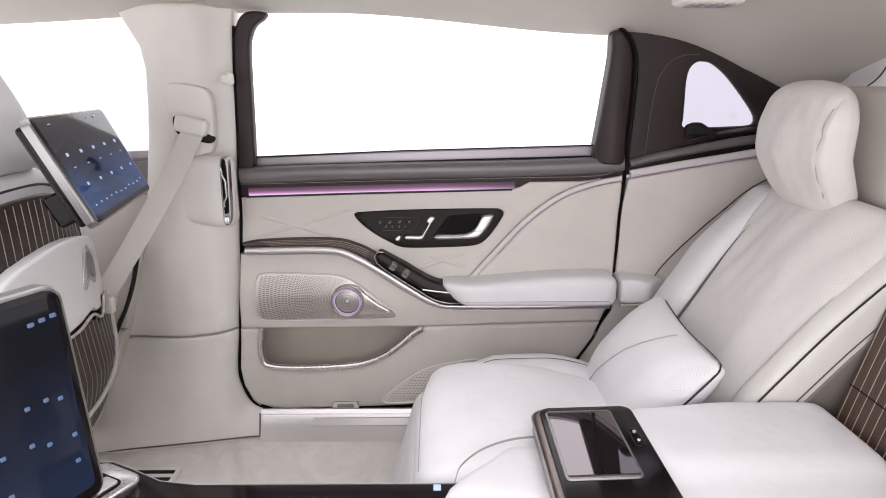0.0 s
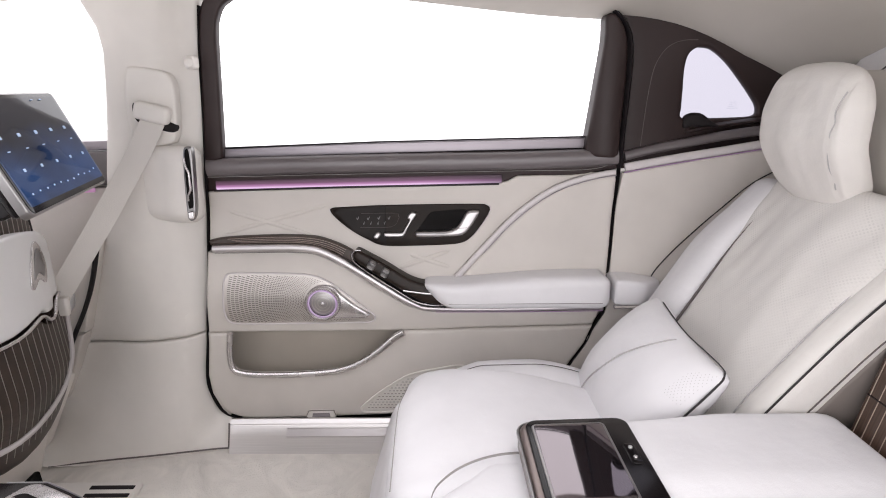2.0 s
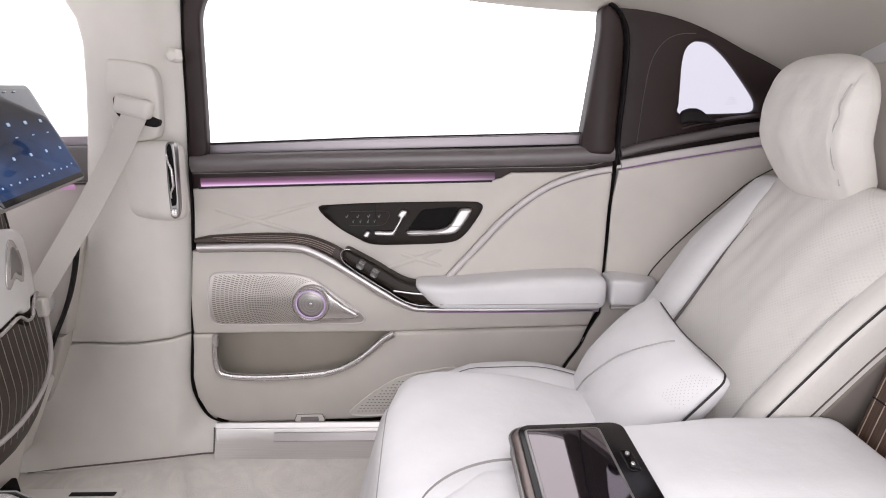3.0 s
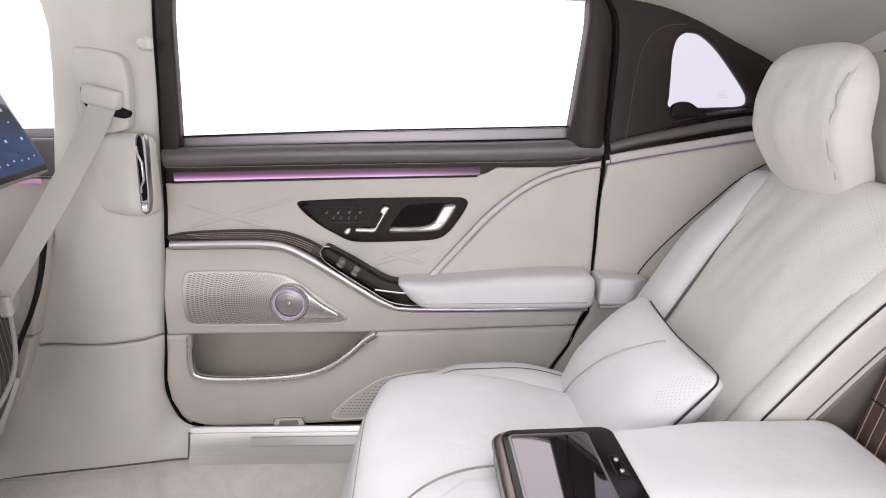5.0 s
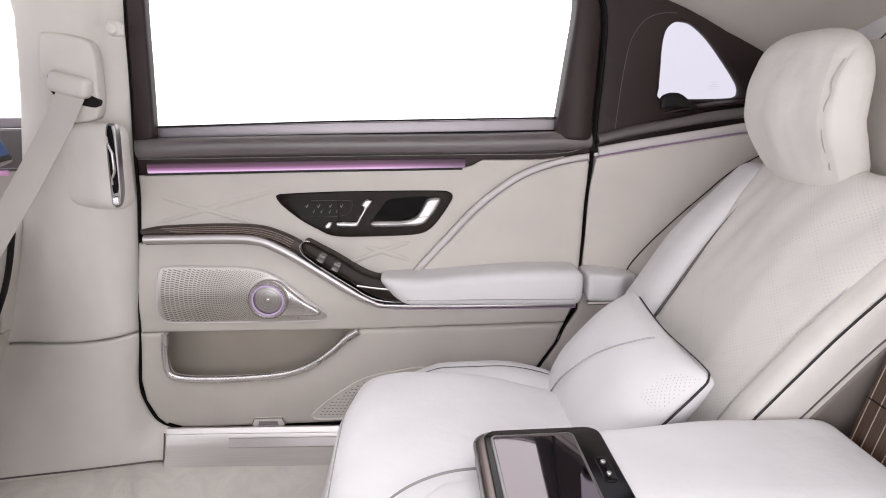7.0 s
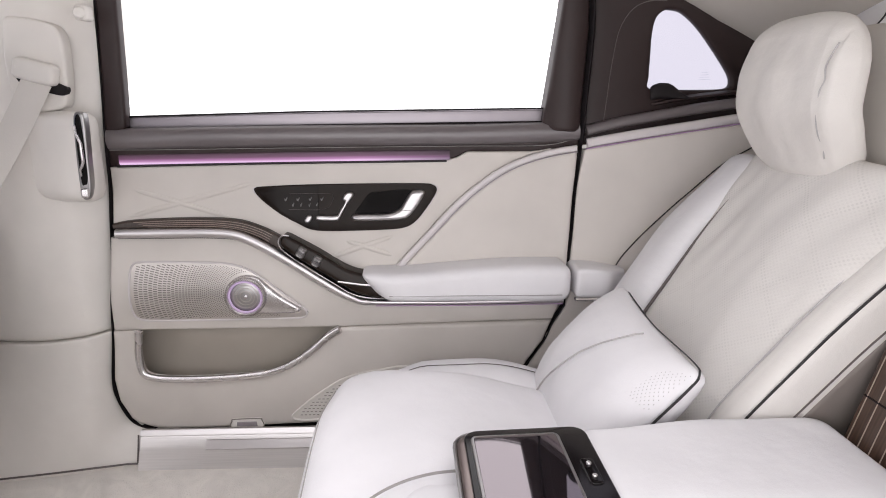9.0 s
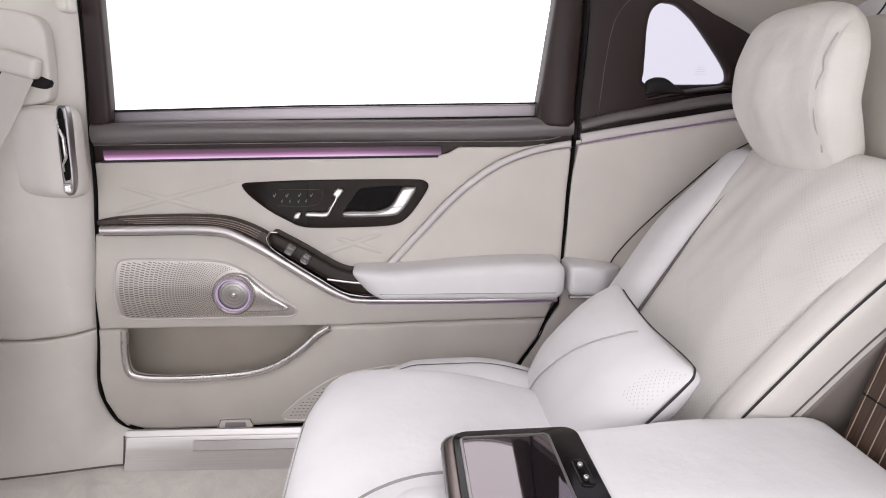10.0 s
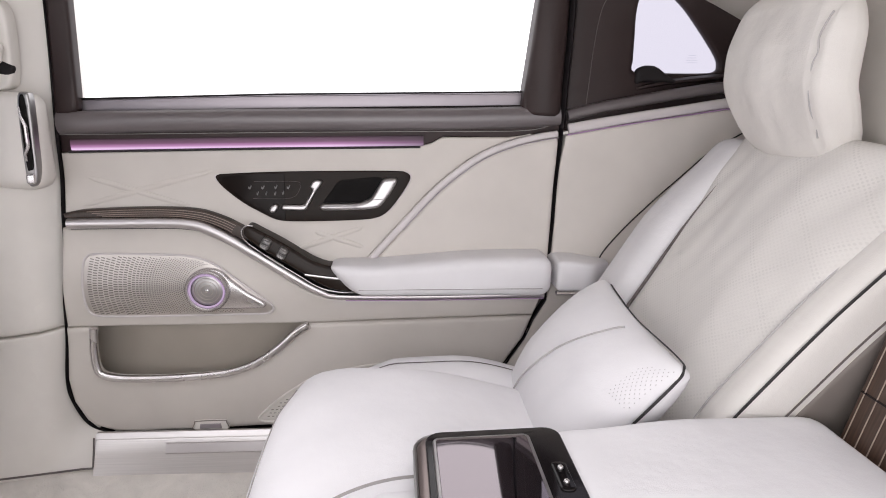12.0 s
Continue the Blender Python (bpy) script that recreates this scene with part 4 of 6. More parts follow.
def foot_slots():
    bm = bmesh.new()
    for i in range(26):
        for j in range(12):
            x, z = -0.62 + i * 0.0095 + 0.0047 * (j % 2), 0.148 + j * 0.0085
            if not inside((x, z), bs, 0.008):
                continue
            y = -0.0148 + door_bend(x, z)
            c = [(x - 0.0026, z - 0.0007), (x + 0.0026, z - 0.0007), (x + 0.0026, z + 0.0007), (x - 0.0026, z + 0.0007)]
            v = [bm.verts.new((q[0], y, q[1])) for q in c] + [bm.verts.new((q[0], y + 0.002, q[1])) for q in c]
            bm.faces.new(v[:4])
            for s in range(4):
                bm.faces.new((v[s], v[(s + 1) % 4], v[4 + (s + 1) % 4], v[4 + s]))
    return bm


tagged(part("slots", foot_slots(), HOLE, fs, "dark slots cut in the grille"), kind="stuff")

# ---- rear quarter: dark pillar cover with the small window, cream side panel ----
quarter = thing("quarter_trim", (0.2, 0.03, 0.8), "dark brown rear pillar cover round a small quarter window", "pillar trim", "", "structure")
qo = [(0.024, 0.782), (0.024, 0.87), (0.028, 0.96), (0.030, 1.03), (0.024, 1.09), (0.006, 1.128), (-0.03, 1.152), (-0.03, 1.20), (0.03, 1.19), (0.099, 1.160), (0.177, 1.134), (0.256, 1.110), (0.338, 1.074), (0.402, 1.041), (0.50, 0.985), (0.56, 0.87), (0.50, 0.842), (0.367, 0.826), (0.178, 0.800)]
qh = curve([(0.168, 0.905), (0.163, 0.930), (0.162, 0.97), (0.161, 1.018), (0.167, 1.050), (0.184, 1.066), (0.204, 1.068), (0.230, 1.062), (0.272, 1.033), (0.320, 0.985), (0.356, 0.943), (0.365, 0.922), (0.359, 0.910), (0.328, 0.906), (0.24, 0.904)], 4, True)
def quarter_bend(x, z):
    return 0.04 * soft(x, 0.1, 0.40)


part("pillar_cover", plate(qo, 0.018, 0.034, 0.008, [qh], grid=0.03, bend=quarter_bend), DARK, quarter, "dark brown leather pillar cover")
pane2 = part("quarter_pane", plate(qh, 0.033, 0.037, 0.0005, grid=0.04, bend=quarter_bend), TINT, quarter, "faintly tinted quarter glass")
pane2.visible_shadow = False
st = [(0.067, 0.835), (0.070, 0.88), (0.074, 0.944), (0.083, 1.014), (0.098, 1.050), (0.119, 1.072), (0.149, 1.083), (0.185, 1.085)]
part("stitching", sweep([(q[0], 0.017 + quarter_bend(q[0], q[1]), q[1]) for q in curve(st, 6)], 0.0018, 0.002, (0, 1, 0), 6), THREAD, quarter, "taupe stitched seam")
part("belt_strip", sweep(along([(0.028, 0.814), (0.10, 0.832), (0.178, 0.847), (0.27, 0.864), (0.37, 0.878), (0.48, 0.888)], 0.014, 5), 0.024, 0.03, (0, 1, 0), 12), BELTDARK, quarter, "dark padded belt strip")
part("belt_ledge", sweep([(0.175, 0.046, 0.872), (0.221, 0.044, 0.882), (0.30, 0.05, 0.892), (0.40, 0.065, 0.902)], 0.014, 0.05, (0, 1, 0), 10), DARK, quarter, "dark ledge under the quarter glass")
part("glass_wedge", rbox((0.167, 0.016, 0.884), (0.257, 0.036, 0.918), 0.010, (8, 3, 4), lambda u, v, w, p: (p[0], p[1], p[2] - 0.020 * soft(u, -0.2, 1.0) * (w + 1) * 0.7 - 0.006 * soft(-u, 0.5, 1))), SEAL, quarter, "black wedge at the corner of the glass")
for i in range(4):
    part("glass_mark", plate([(0.290 + 0.002 * i, 0.926 + 0.005 * i), (0.318 - 0.002 * i, 0.927 + 0.005 * i), (0.318 - 0.002 * i, 0.9285 + 0.005 * i), (0.290 + 0.002 * i, 0.9275 + 0.005 * i)], 0.0315, 0.0322, 0.0001, bend=quarter_bend), MARK, quarter, "faint etched mark on the glass")

side = thing("side_panel", (0.2, 0.0, 0.1), "cream leather side panel beside the rear seat", "side panel", "", "structure")
sp_line = [(0.024, 0.774), (0.10, 0.788), (0.178, 0.802), (0.27, 0.817), (0.367, 0.832), (0.56, 0.852), (0.56, 0.02), (-0.30, 0.02), (-0.30, 0.144), (-0.196, 0.181), (-0.114, 0.235), (-0.079, 0.268), (-0.039, 0.328), (-0.022, 0.372), (0.002, 0.42), (0.010, 0.463), (0.007, 0.506), (0.013, 0.597), (0.018, 0.716)]
part("side_lining", plate([(q[0] - (0.001 if -0.25 < q[0] < 0.02 else 0.0), q[1]) for q in sp_line], -0.006, 0.08, 0.004, grid=0.04, bend=door_bend), CREAM_DOOR, side)
gl = [(0.028, 0.776), (0.10, 0.7895), (0.178, 0.803), (0.27, 0.818), (0.367, 0.834), (0.45, 0.842)]
part("glow_line", sweep(along(gl, 0.0, 5), 0.003, 0.006, (0, 1, 0), 6), GLOWLINE, side, "fine violet light line")
part("satin_strip", sweep(along([(q[0], q[1] + 0.0125) for q in gl], -0.001, 5), 0.020, 0.012, (0, 1, 0), 10), SATIN, side, "satin strip under the dark belt")
part("armrest_end", rbox((0.002, -0.090, 0.464), (0.125, 0.02, 0.528), 0.010, (8, 4, 4), lambda u, v, w, p: (p[0], p[1] + 0.045 * soft(u, 0.0, 1.0) * (v < 0), p[2] - 0.012 * soft(u, -0.6, 1.0) * (0.5 + 0.5 * w))), WHITE, side, "white padded end piece in line with the door armrest")
part("end_strip", sweep([(0.004, -0.080, 0.459), (0.090, -0.078, 0.459)], 0.010, 0.014, (0, 1, 0), 8), CHROME, side, "satin strip below the padded end")

# ---- door post fittings ----
anchor = thing("belt_anchor", (-1.10, -0.05, 0.92), "cream plastic upper belt guide on a rounded cover plate", "belt guide")
cov = curve([(-1.150, 0.868), (-1.158, 0.95), (-1.150, 1.022), (-1.135, 1.034), (-1.075, 1.026), (-1.052, 1.010), (-1.046, 0.97), (-1.052, 0.882), (-1.075, 0.862), (-1.13, 0.858)], 4, True)
part("cover_plate", plate(cov, -0.050, -0.02, 0.006), PLASTIC, anchor, "rounded cream cover plate")
slot = curve([(-1.142, 0.945), (-1.132, 0.955), (-1.09, 0.925), (-1.050, 0.908), (-1.048, 0.896), (-1.06, 0.890), (-1.10, 0.90), (-1.135, 0.915)], 4, True)
part("slot", plate(slot, -0.0535, -0.04, 0.002), SEAL, anchor, "dark slot for the belt")
part("guide", moved(rbox((-0.038, -0.022, -0.020), (0.038, 0.012, 0.020), 0.010, (6, 3, 4)), pose(-1.092, -0.062, 0.934, 0, 14, 0)), PLASTIC, anchor, "cream belt guide block")

anchor.location += Vector((0.028, 0.0, -0.018))


def webbing(path, width):
    """A flat band along 3D points, its width across the line as seen from the cabin."""
    bm = bmesh.new()
    p = [Vector(q) for q in path]
    rows = []
    for i, q in enumerate(p):
        t = (p[min(i + 1, len(p) - 1)] - p[max(i - 1, 0)]).normalized()
        s = t.cross(Vector((0.25, -1, 0.1))).normalized() * width / 2
        n = s.cross(t).normalized() * 0.0008
        rows.append([bm.verts.new(q + s + n), bm.verts.new(q - s + n), bm.verts.new(q - s - n), bm.verts.new(q + s - n)])
    for a, b in zip(rows, rows[1:]):
        for k in range(4):
            bm.faces.new((a[k], a[(k + 1) % 4], b[(k + 1) % 4], b[k]))
    bm.faces.new(rows[0][::-1])
    bm.faces.new(rows[-1])
    return bm


belt = thing("seat_belt", (-1.2, -0.07, 0.5), "beige webbing seat belt slung from the door post", "seat belt")
part("webbing", webbing(curve([(-1.062, -0.070, 0.900), (-1.104, -0.080, 0.82), (-1.19, -0.095, 0.68), (-1.275, -0.11, 0.55), (-1.318, -0.115, 0.485)], 6), 0.050), BELT, belt)
part("buckle_tongue", rbox((-1.335, -0.128, 0.455), (-1.285, -0.108, 0.50), 0.006, (4, 3, 4)), PLASTIC, belt, "pale plastic belt stop")

hh = thing("pillar_vent", (-1.08, -0.06, 0.75), "raised cream housing with an upright chrome air vent", "air vent")
part("housing", rbox((-1.168, -0.085, 0.668), (-1.002, -0.015, 0.846), 0.026, (8, 4, 8), lambda u, v, w, p: (p[0] + 0.02 * soft(-u, 0.3, 1) * (1 - w) * 0.3, p[1] + 0.058 * soft(-u, -0.5, 1.0), p[2])), PLASTIC, hh, "rounded cream housing")
vent_o = curve([(-1.022, 0.840), (-1.008, 0.846), (-1.002, 0.835), (-1.004, 0.76), (-1.006, 0.70), (-1.013, 0.680), (-1.023, 0.679), (-1.027, 0.70), (-1.026, 0.78)], 4, True)
part("vent_frame", plate(vent_o, -0.088, -0.07, 0.004), NICKEL, hh, "satin chrome vent frame")
vent_i = curve([(-1.018, 0.834), (-1.009, 0.836), (-1.008, 0.76), (-1.010, 0.715), (-1.016, 0.708), (-1.021, 0.714), (-1.021, 0.78)], 4, True)
part("vent_hollow", plate(vent_i, -0.0905, -0.085, 0.001), DEEP, hh, "black vent opening")
part("vent_vane", sweep([(-1.019, -0.091, 0.822), (-1.017, -0.094, 0.806), (-1.010, -0.096, 0.788), (-1.010, -0.096, 0.752), (-1.017, -0.094, 0.738), (-1.018, -0.091, 0.726)], 0.005, 0.008, (0, 1, 0), 8), CHROME, hh, "chrome vane")
part("vent_wheel", rbox((-1.023, -0.097, 0.683), (-1.008, -0.088, 0.702), 0.004, (3, 3, 3)), CHROME, hh, "chrome thumb wheel")
hh.location += Vector((0.025, 0.0, -0.004))
hk = thing("coat_hook", (-1.000, -0.03, 1.04), "small folded cream coat hook on the door post", "coat hook")
part("hook_body", rbox((-1.014, -0.060, 1.022), (-0.992, -0.022, 1.052), 0.008, (3, 4, 4)), PLASTIC, hk)
part("hook_cap", disc((-1.002, -0.058, 1.036), (0, -1, 0), 0.011, 0.006, 24, 0.003), PLASTIC, hk)

hk.location += Vector((0.028, 0.0, -0.012))

# ---- front door, seen past the post ----
fdoor = thing("front_door", (-1.6, 0.0, 0.11), "closed front car door in cream leather with a dark belt", "car door")
fl = [(-2.25, 0.36), (-1.33, 0.36), (-1.27, 0.55), (-1.22, 0.735), (-2.25, 0.705)]
part("upper_lining", plate(fl, 0.012, 0.06, 0.004, grid=0.06, bend=door_bend), CREAM_DOOR, fdoor, "cream leather upper lining")
fl2 = [(-2.25, 0.10), (-1.42, 0.10), (-1.335, 0.355), (-2.25, 0.355)]
part("lower_lining", plate(fl2, 0.008, 0.06, 0.006, grid=0.06, bend=door_bend), CREAM_DOOR, fdoor, "cream lower lining")
fb = [(-2.25, 0.712), (-1.215, 0.742), (-1.20, 0.80), (-1.20, 0.822), (-2.25, 0.80)]
part("belt_lining", plate(fb, 0.006, 0.06, 0.004), BELTDARK, fdoor, "dark grey belt band")
part("light_strip", sweep([(-2.2, 0.004, 0.703), (-1.6, 0.004, 0.716), (-1.255, 0.004, 0.731)], 0.012, 0.008, (0, 1, 0), 10, 3), GLOW, fdoor, "glowing lilac ambient light strip")
part("window_ledge", plate([(-2.25, 0.802), (-1.2, 0.824), (-1.2, 0.846), (-2.25, 0.822)], 0.03, 0.06, 0.003), LILAC, fdoor, "satin grey ledge along the glass")
fp = part("pane", plate([(-2.25, 0.82), (-1.19, 0.84), (-1.17, 1.19), (-2.25, 1.19)], 0.07, 0.074, 0.001), GLASS, fdoor, "clear side window glass")
fp.visible_shadow = False
fbz = curve([(-1.72, 0.64), (-1.70, 0.66), (-1.54, 0.662), (-1.518, 0.655), (-1.514, 0.635), (-1.535, 0.585), (-1.56, 0.572), (-1.66, 0.572), (-1.70, 0.60)], 4, True)
fpn = part("control_panel", plate(fbz, 0.002, 0.03, 0.004), BLACK, fdoor, "black gloss switch panel")
part("door_handle", moved(rbox((-0.035, -0.012, -0.028), (0.020, 0.010, 0.028), 0.008, (4, 3, 4)), pose(-1.555, 0.0, 0.615, 0, 22, 0)), CHROME, fpn, "satin chrome inside door handle")
part("armrest", rbox((-2.2, -0.09, 0.42), (-1.335, 0.015, 0.50), 0.03, (12, 4, 4)), WHITE, fdoor, "padded white leather armrest")
part("armrest_trim", sweep([(-2.2, -0.085, 0.425), (-1.34, -0.085, 0.425)], 0.014, 0.014, (0, 1, 0), 8), CHROME, fdoor, "satin chrome trim under the armrest")
part("door_seal", sweep([(q[0], -0.005, q[1]) for q in curve([(-1.262, 0.60), (-1.285, 0.51), (-1.315, 0.43), (-1.365, 0.33), (-1.43, 0.16)], 5)], 0.010, 0.02, (0, 1, 0), 8), SEAL, fdoor, "black rubber door seal")

# ---- front passenger seat ----
SX = -1.285
TURN = Matrix.Rotation(math.pi / 2, 4, "Z")


def back_plate(ctrl, x0, depth, bevel=0.004, smooth=0, grid=0.0, bend=None):
    """A panel in the y-z plane that faces the rear seats; ctrl in (y, z)."""
    lp = curve(ctrl, smooth, True) if smooth else ctrl
    bm = plate(lp, -x0, -x0 + depth, bevel, grid=grid)
    moved(bm, TURN)
    if bend:
        for v in bm.verts:
            v.co.x += bend(v.co.y, v.co.z)
    return bm


def seat_bow(y, z, yc=-0.33):
    """The back of a front seat: bowed across, and curving forward low down."""
    return -0.10 * ((y - yc) / 0.26) ** 2 * 0.55 - 0.06 * soft(-z, -0.34, -0.14) + 0.02 * soft(z, 0.45, 0.8)


fseat = thing("front_seat", (-1.35, -0.33, 0.0), "cream leather front seat with a pinstriped wood back", "car seat")


def fs_shape(u, v, w, p):
    x, y, z = p
    x += (0.016 + seat_bow(y, z)) * (0.5 + 0.5 * u)
    y = -0.33 + (y + 0.33) * (1 - 0.14 * soft(w, 0.2, 1.0))
    z -= 0.05 * soft(abs(v), 0.45, 1.0) * soft(w, 0.0, 1)
    return x, y, z


part("backrest", rbox((SX - 0.20, -0.60, 0.16), (SX - 0.022, -0.06, 0.815), 0.05, (4, 14, 16), fs_shape), WHITE, fseat, "white leather backrest")
rim_l = [(-0.10, 0.30), (-0.085, 0.45), (-0.09, 0.62), (-0.13, 0.72), (-0.22, 0.765), (-0.33, 0.775), (-0.44, 0.765), (-0.53, 0.72), (-0.57, 0.62), (-0.575, 0.45), (-0.56, 0.30)]
part("backrest_piping", sweep([(SX - 0.004 + seat_bow(q[0], q[1]) * 0.9 - 0.004, q[0], q[1]) for q in curve(rim_l, 6)], 0.006, 0.006, (1, 0, 0), 8), PIPING, fseat, "dark piping round the seat back")
bp = [(-0.105, 0.30), (-0.095, 0.45), (-0.10, 0.61), (-0.14, 0.70), (-0.22, 0.745), (-0.33, 0.755), (-0.44, 0.745), (-0.52, 0.70), (-0.56, 0.61), (-0.565, 0.45), (-0.555, 0.30), (-0.50, 0.20), (-0.33, 0.17), (-0.16, 0.20)]
panel = part("back_panel", back_plate(bp, SX, 0.03, 0.006, 3, 0.03, seat_bow), WOOD, fseat, "dark wood seat back with pale pinstripes")
for i in range(21):
    y = -0.545 + i * 0.0215
    zt = 0.745 - 0.13 * abs((y + 0.33) / 0.23) ** 3
    zb = 0.185 + 0.12 * abs((y + 0.33) / 0.23) ** 3
    part("pinstripe", sweep([(SX + 0.0005 + seat_bow(y, zb + (zt - zb) * k / 14), y, zb + (zt - zb) * k / 14) for k in range(15)], 0.0014, 0.0016, (1, 0, 0), 6), STRIPE, panel)
pocket = [(-0.115, 0.605), (-0.20, 0.640), (-0.33, 0.645), (-0.46, 0.615), (-0.53, 0.545), (-0.548, 0.468), (-0.50, 0.462), (-0.33, 0.452), (-0.22, 0.465), (-0.195, 0.455), (-0.165, 0.455), (-0.15, 0.475), (-0.11, 0.485)]
shell = part("pocket_shell", back_plate(pocket, SX + 0.034, 0.04, 0.008, 3, 0.03, seat_bow), WHITEPL, fseat, "white hard shell above the seat-back pocket")
emb = [(-0.176, 0.52), (-0.161, 0.557), (-0.176, 0.597), (-0.199, 0.617), (-0.222, 0.595), (-0.246, 0.535), (-0.236, 0.52), (-0.206, 0.535)]
part("emblem", back_plate(emb, SX + 0.038, 0.006, 0.002, 3, 0.0, seat_bow), CHROME, shell, "small polished emblem in a rounded triangle")
emi = [(-0.183, 0.535), (-0.174, 0.557), (-0.186, 0.59), (-0.199, 0.601), (-0.213, 0.584), (-0.231, 0.539), (-0.206, 0.55)]
part("emblem_inset", back_plate(emi, SX + 0.0395, 0.004, 0.0015, 3, 0.0, seat_bow), NICKEL, shell, "darker inset of the emblem")
part("pocket_edge", sweep([(SX + 0.036 + seat_bow(q[0], q[1]), q[0], q[1]) for q in curve([(-0.555, 0.460), (-0.50, 0.455), (-0.33, 0.445), (-0.235, 0.458), (-0.20, 0.440), (-0.17, 0.443), (-0.145, 0.468), (-0.095, 0.482)], 6)], 0.007, 0.008, (1, 0, 0), 8), CHROME, fseat, "chrome edge of the seat-back pocket")
lowp = [(-0.088, 0.475), (-0.15, 0.455), (-0.17, 0.432), (-0.20, 0.43), (-0.24, 0.45), (-0.33, 0.438), (-0.50, 0.447), (-0.552, 0.450), (-0.548, 0.30), (-0.48, 0.22), (-0.33, 0.175), (-0.17, 0.205), (-0.098, 0.295), (-0.086, 0.38)]
lp = part("pocket_front", back_plate(lowp, SX + 0.028, 0.03, 0.005, 3, 0.03, seat_bow), WOOD, fseat, "dark pinstriped front of the pocket")
for i in range(20):
    y = -0.52 + i * 0.0225
    zt = 0.436 + 0.008 * soft(y, -0.4, -0.1)
    zb = 0.205 + 0.09 * abs((y + 0.33) / 0.22) ** 3
    part("pinstripe", sweep([(SX + 0.0285 + seat_bow(y, zb + (zt - zb) * k / 10), y, zb + (zt - zb) * k / 10) for k in range(11)], 0.0014, 0.0016, (1, 0, 0), 6), STRIPE, lp)
part("foot_band", sweep([(SX + 0.030 + seat_bow(q[0], q[1]), q[0], q[1]) for q in curve([(-0.084, 0.41), (-0.112, 0.345), (-0.18, 0.270), (-0.33, 0.235), (-0.49, 0.270), (-0.555, 0.345)], 6)], 0.012, 0.012, (1, 0, 0), 10, 2.6), SATIN, fseat, "pale band low on the seat back")


def headrest_shape(u, v, w, p):
    x, y, z = p
    y = -0.33 + (y + 0.33) * (1 - 0.22 * soft(w, -0.1, 1.0) - 0.12 * soft(-w, 0.2, 1.0))
    x += -0.03 * w + 0.02 * (1 - v * v)
    return x, y, z


part("headrest", rbox((SX - 0.17, -0.485, 0.800), (SX - 0.02, -0.175, 1.065), 0.055, (5, 8, 8), headrest_shape), WHITE, fseat, "rounded white leather headrest")
part("headrest_roll", sweep([(SX - 0.165 - 0.03 * (q[1] - 0.93) / 0.13, q[0], q[1]) for q in curve([(-0.44, 0.82), (-0.485, 0.90), (-0.46, 1.0), (-0.40, 1.065), (-0.33, 1.08), (-0.26, 1.065), (-0.20, 1.0), (-0.175, 0.90), (-0.22, 0.82)], 5)], 0.05, 0.06, (1, 0, 0), 12), WHITE, fseat, "padded roll round the headrest")
for y in (-0.39, -0.27):
    part("headrest_post", sweep([(SX - 0.09, y, 0.76), (SX - 0.09, y, 0.84)], 0.014, 0.014, (1, 0, 0), 12), CHROME, fseat)
part("seat_base", rbox((-1.85, -0.57, 0.12), (SX - 0.14, -0.10, 0.34), 0.06, (8, 8, 5)), WHITE, fseat, "white leather seat cushion")
part("side_cover", rbox((-1.75, -0.10, 0.06), (SX - 0.10, -0.055, 0.26), 0.02, (6, 3, 5), lambda u, v, w, p: (p[0] + 0.06 * w, p[1], p[2])), PLASTIC, fseat, "cream side cover of the seat frame")
part("seat_foot", rbox((-1.46, -0.40, -0.008), (SX - 0.075, -0.10, 0.20), 0.05, (6, 6, 6), lambda u, v, w, p: (p[0] - 0.03 * (1 - w), p[1] - 0.03 * (1 - w) * (v > 0), p[2])), PLASTIC, fseat, "rounded cream cover of the seat foot")
part("foot_hollow", rbox((SX - 0.10, -0.36, 0.045), (SX - 0.085, -0.22, 0.085), 0.006, (3, 4, 3)), DEEP, fseat, "dark hollow under the seat")
fseat.rotation_euler = (0.0, radians(-6), 0.0)
fseat.location += Vector((0.032, 0.0, 0.030))
rail = thing("seat_rail", (-1.2, -0.13, 0.0), "cream floor rail cover with dark slots under the front seat", "seat rail")
part("rail_cover", rbox((-1.42, -0.20, 0.0), (-1.155, -0.09, 0.028), 0.008, (6, 4, 3)), PLASTIC, rail)
for y in (-0.115, -0.145, -0.175):
    part("rail_slot", rbox((-1.27, y - 0.008, 0.024), (-1.165, y + 0.006, 0.030), 0.002, (3, 2, 2)), SEAL, rail, "dark slot")


rail.location += Vector((0.012, -0.075, 0.015))

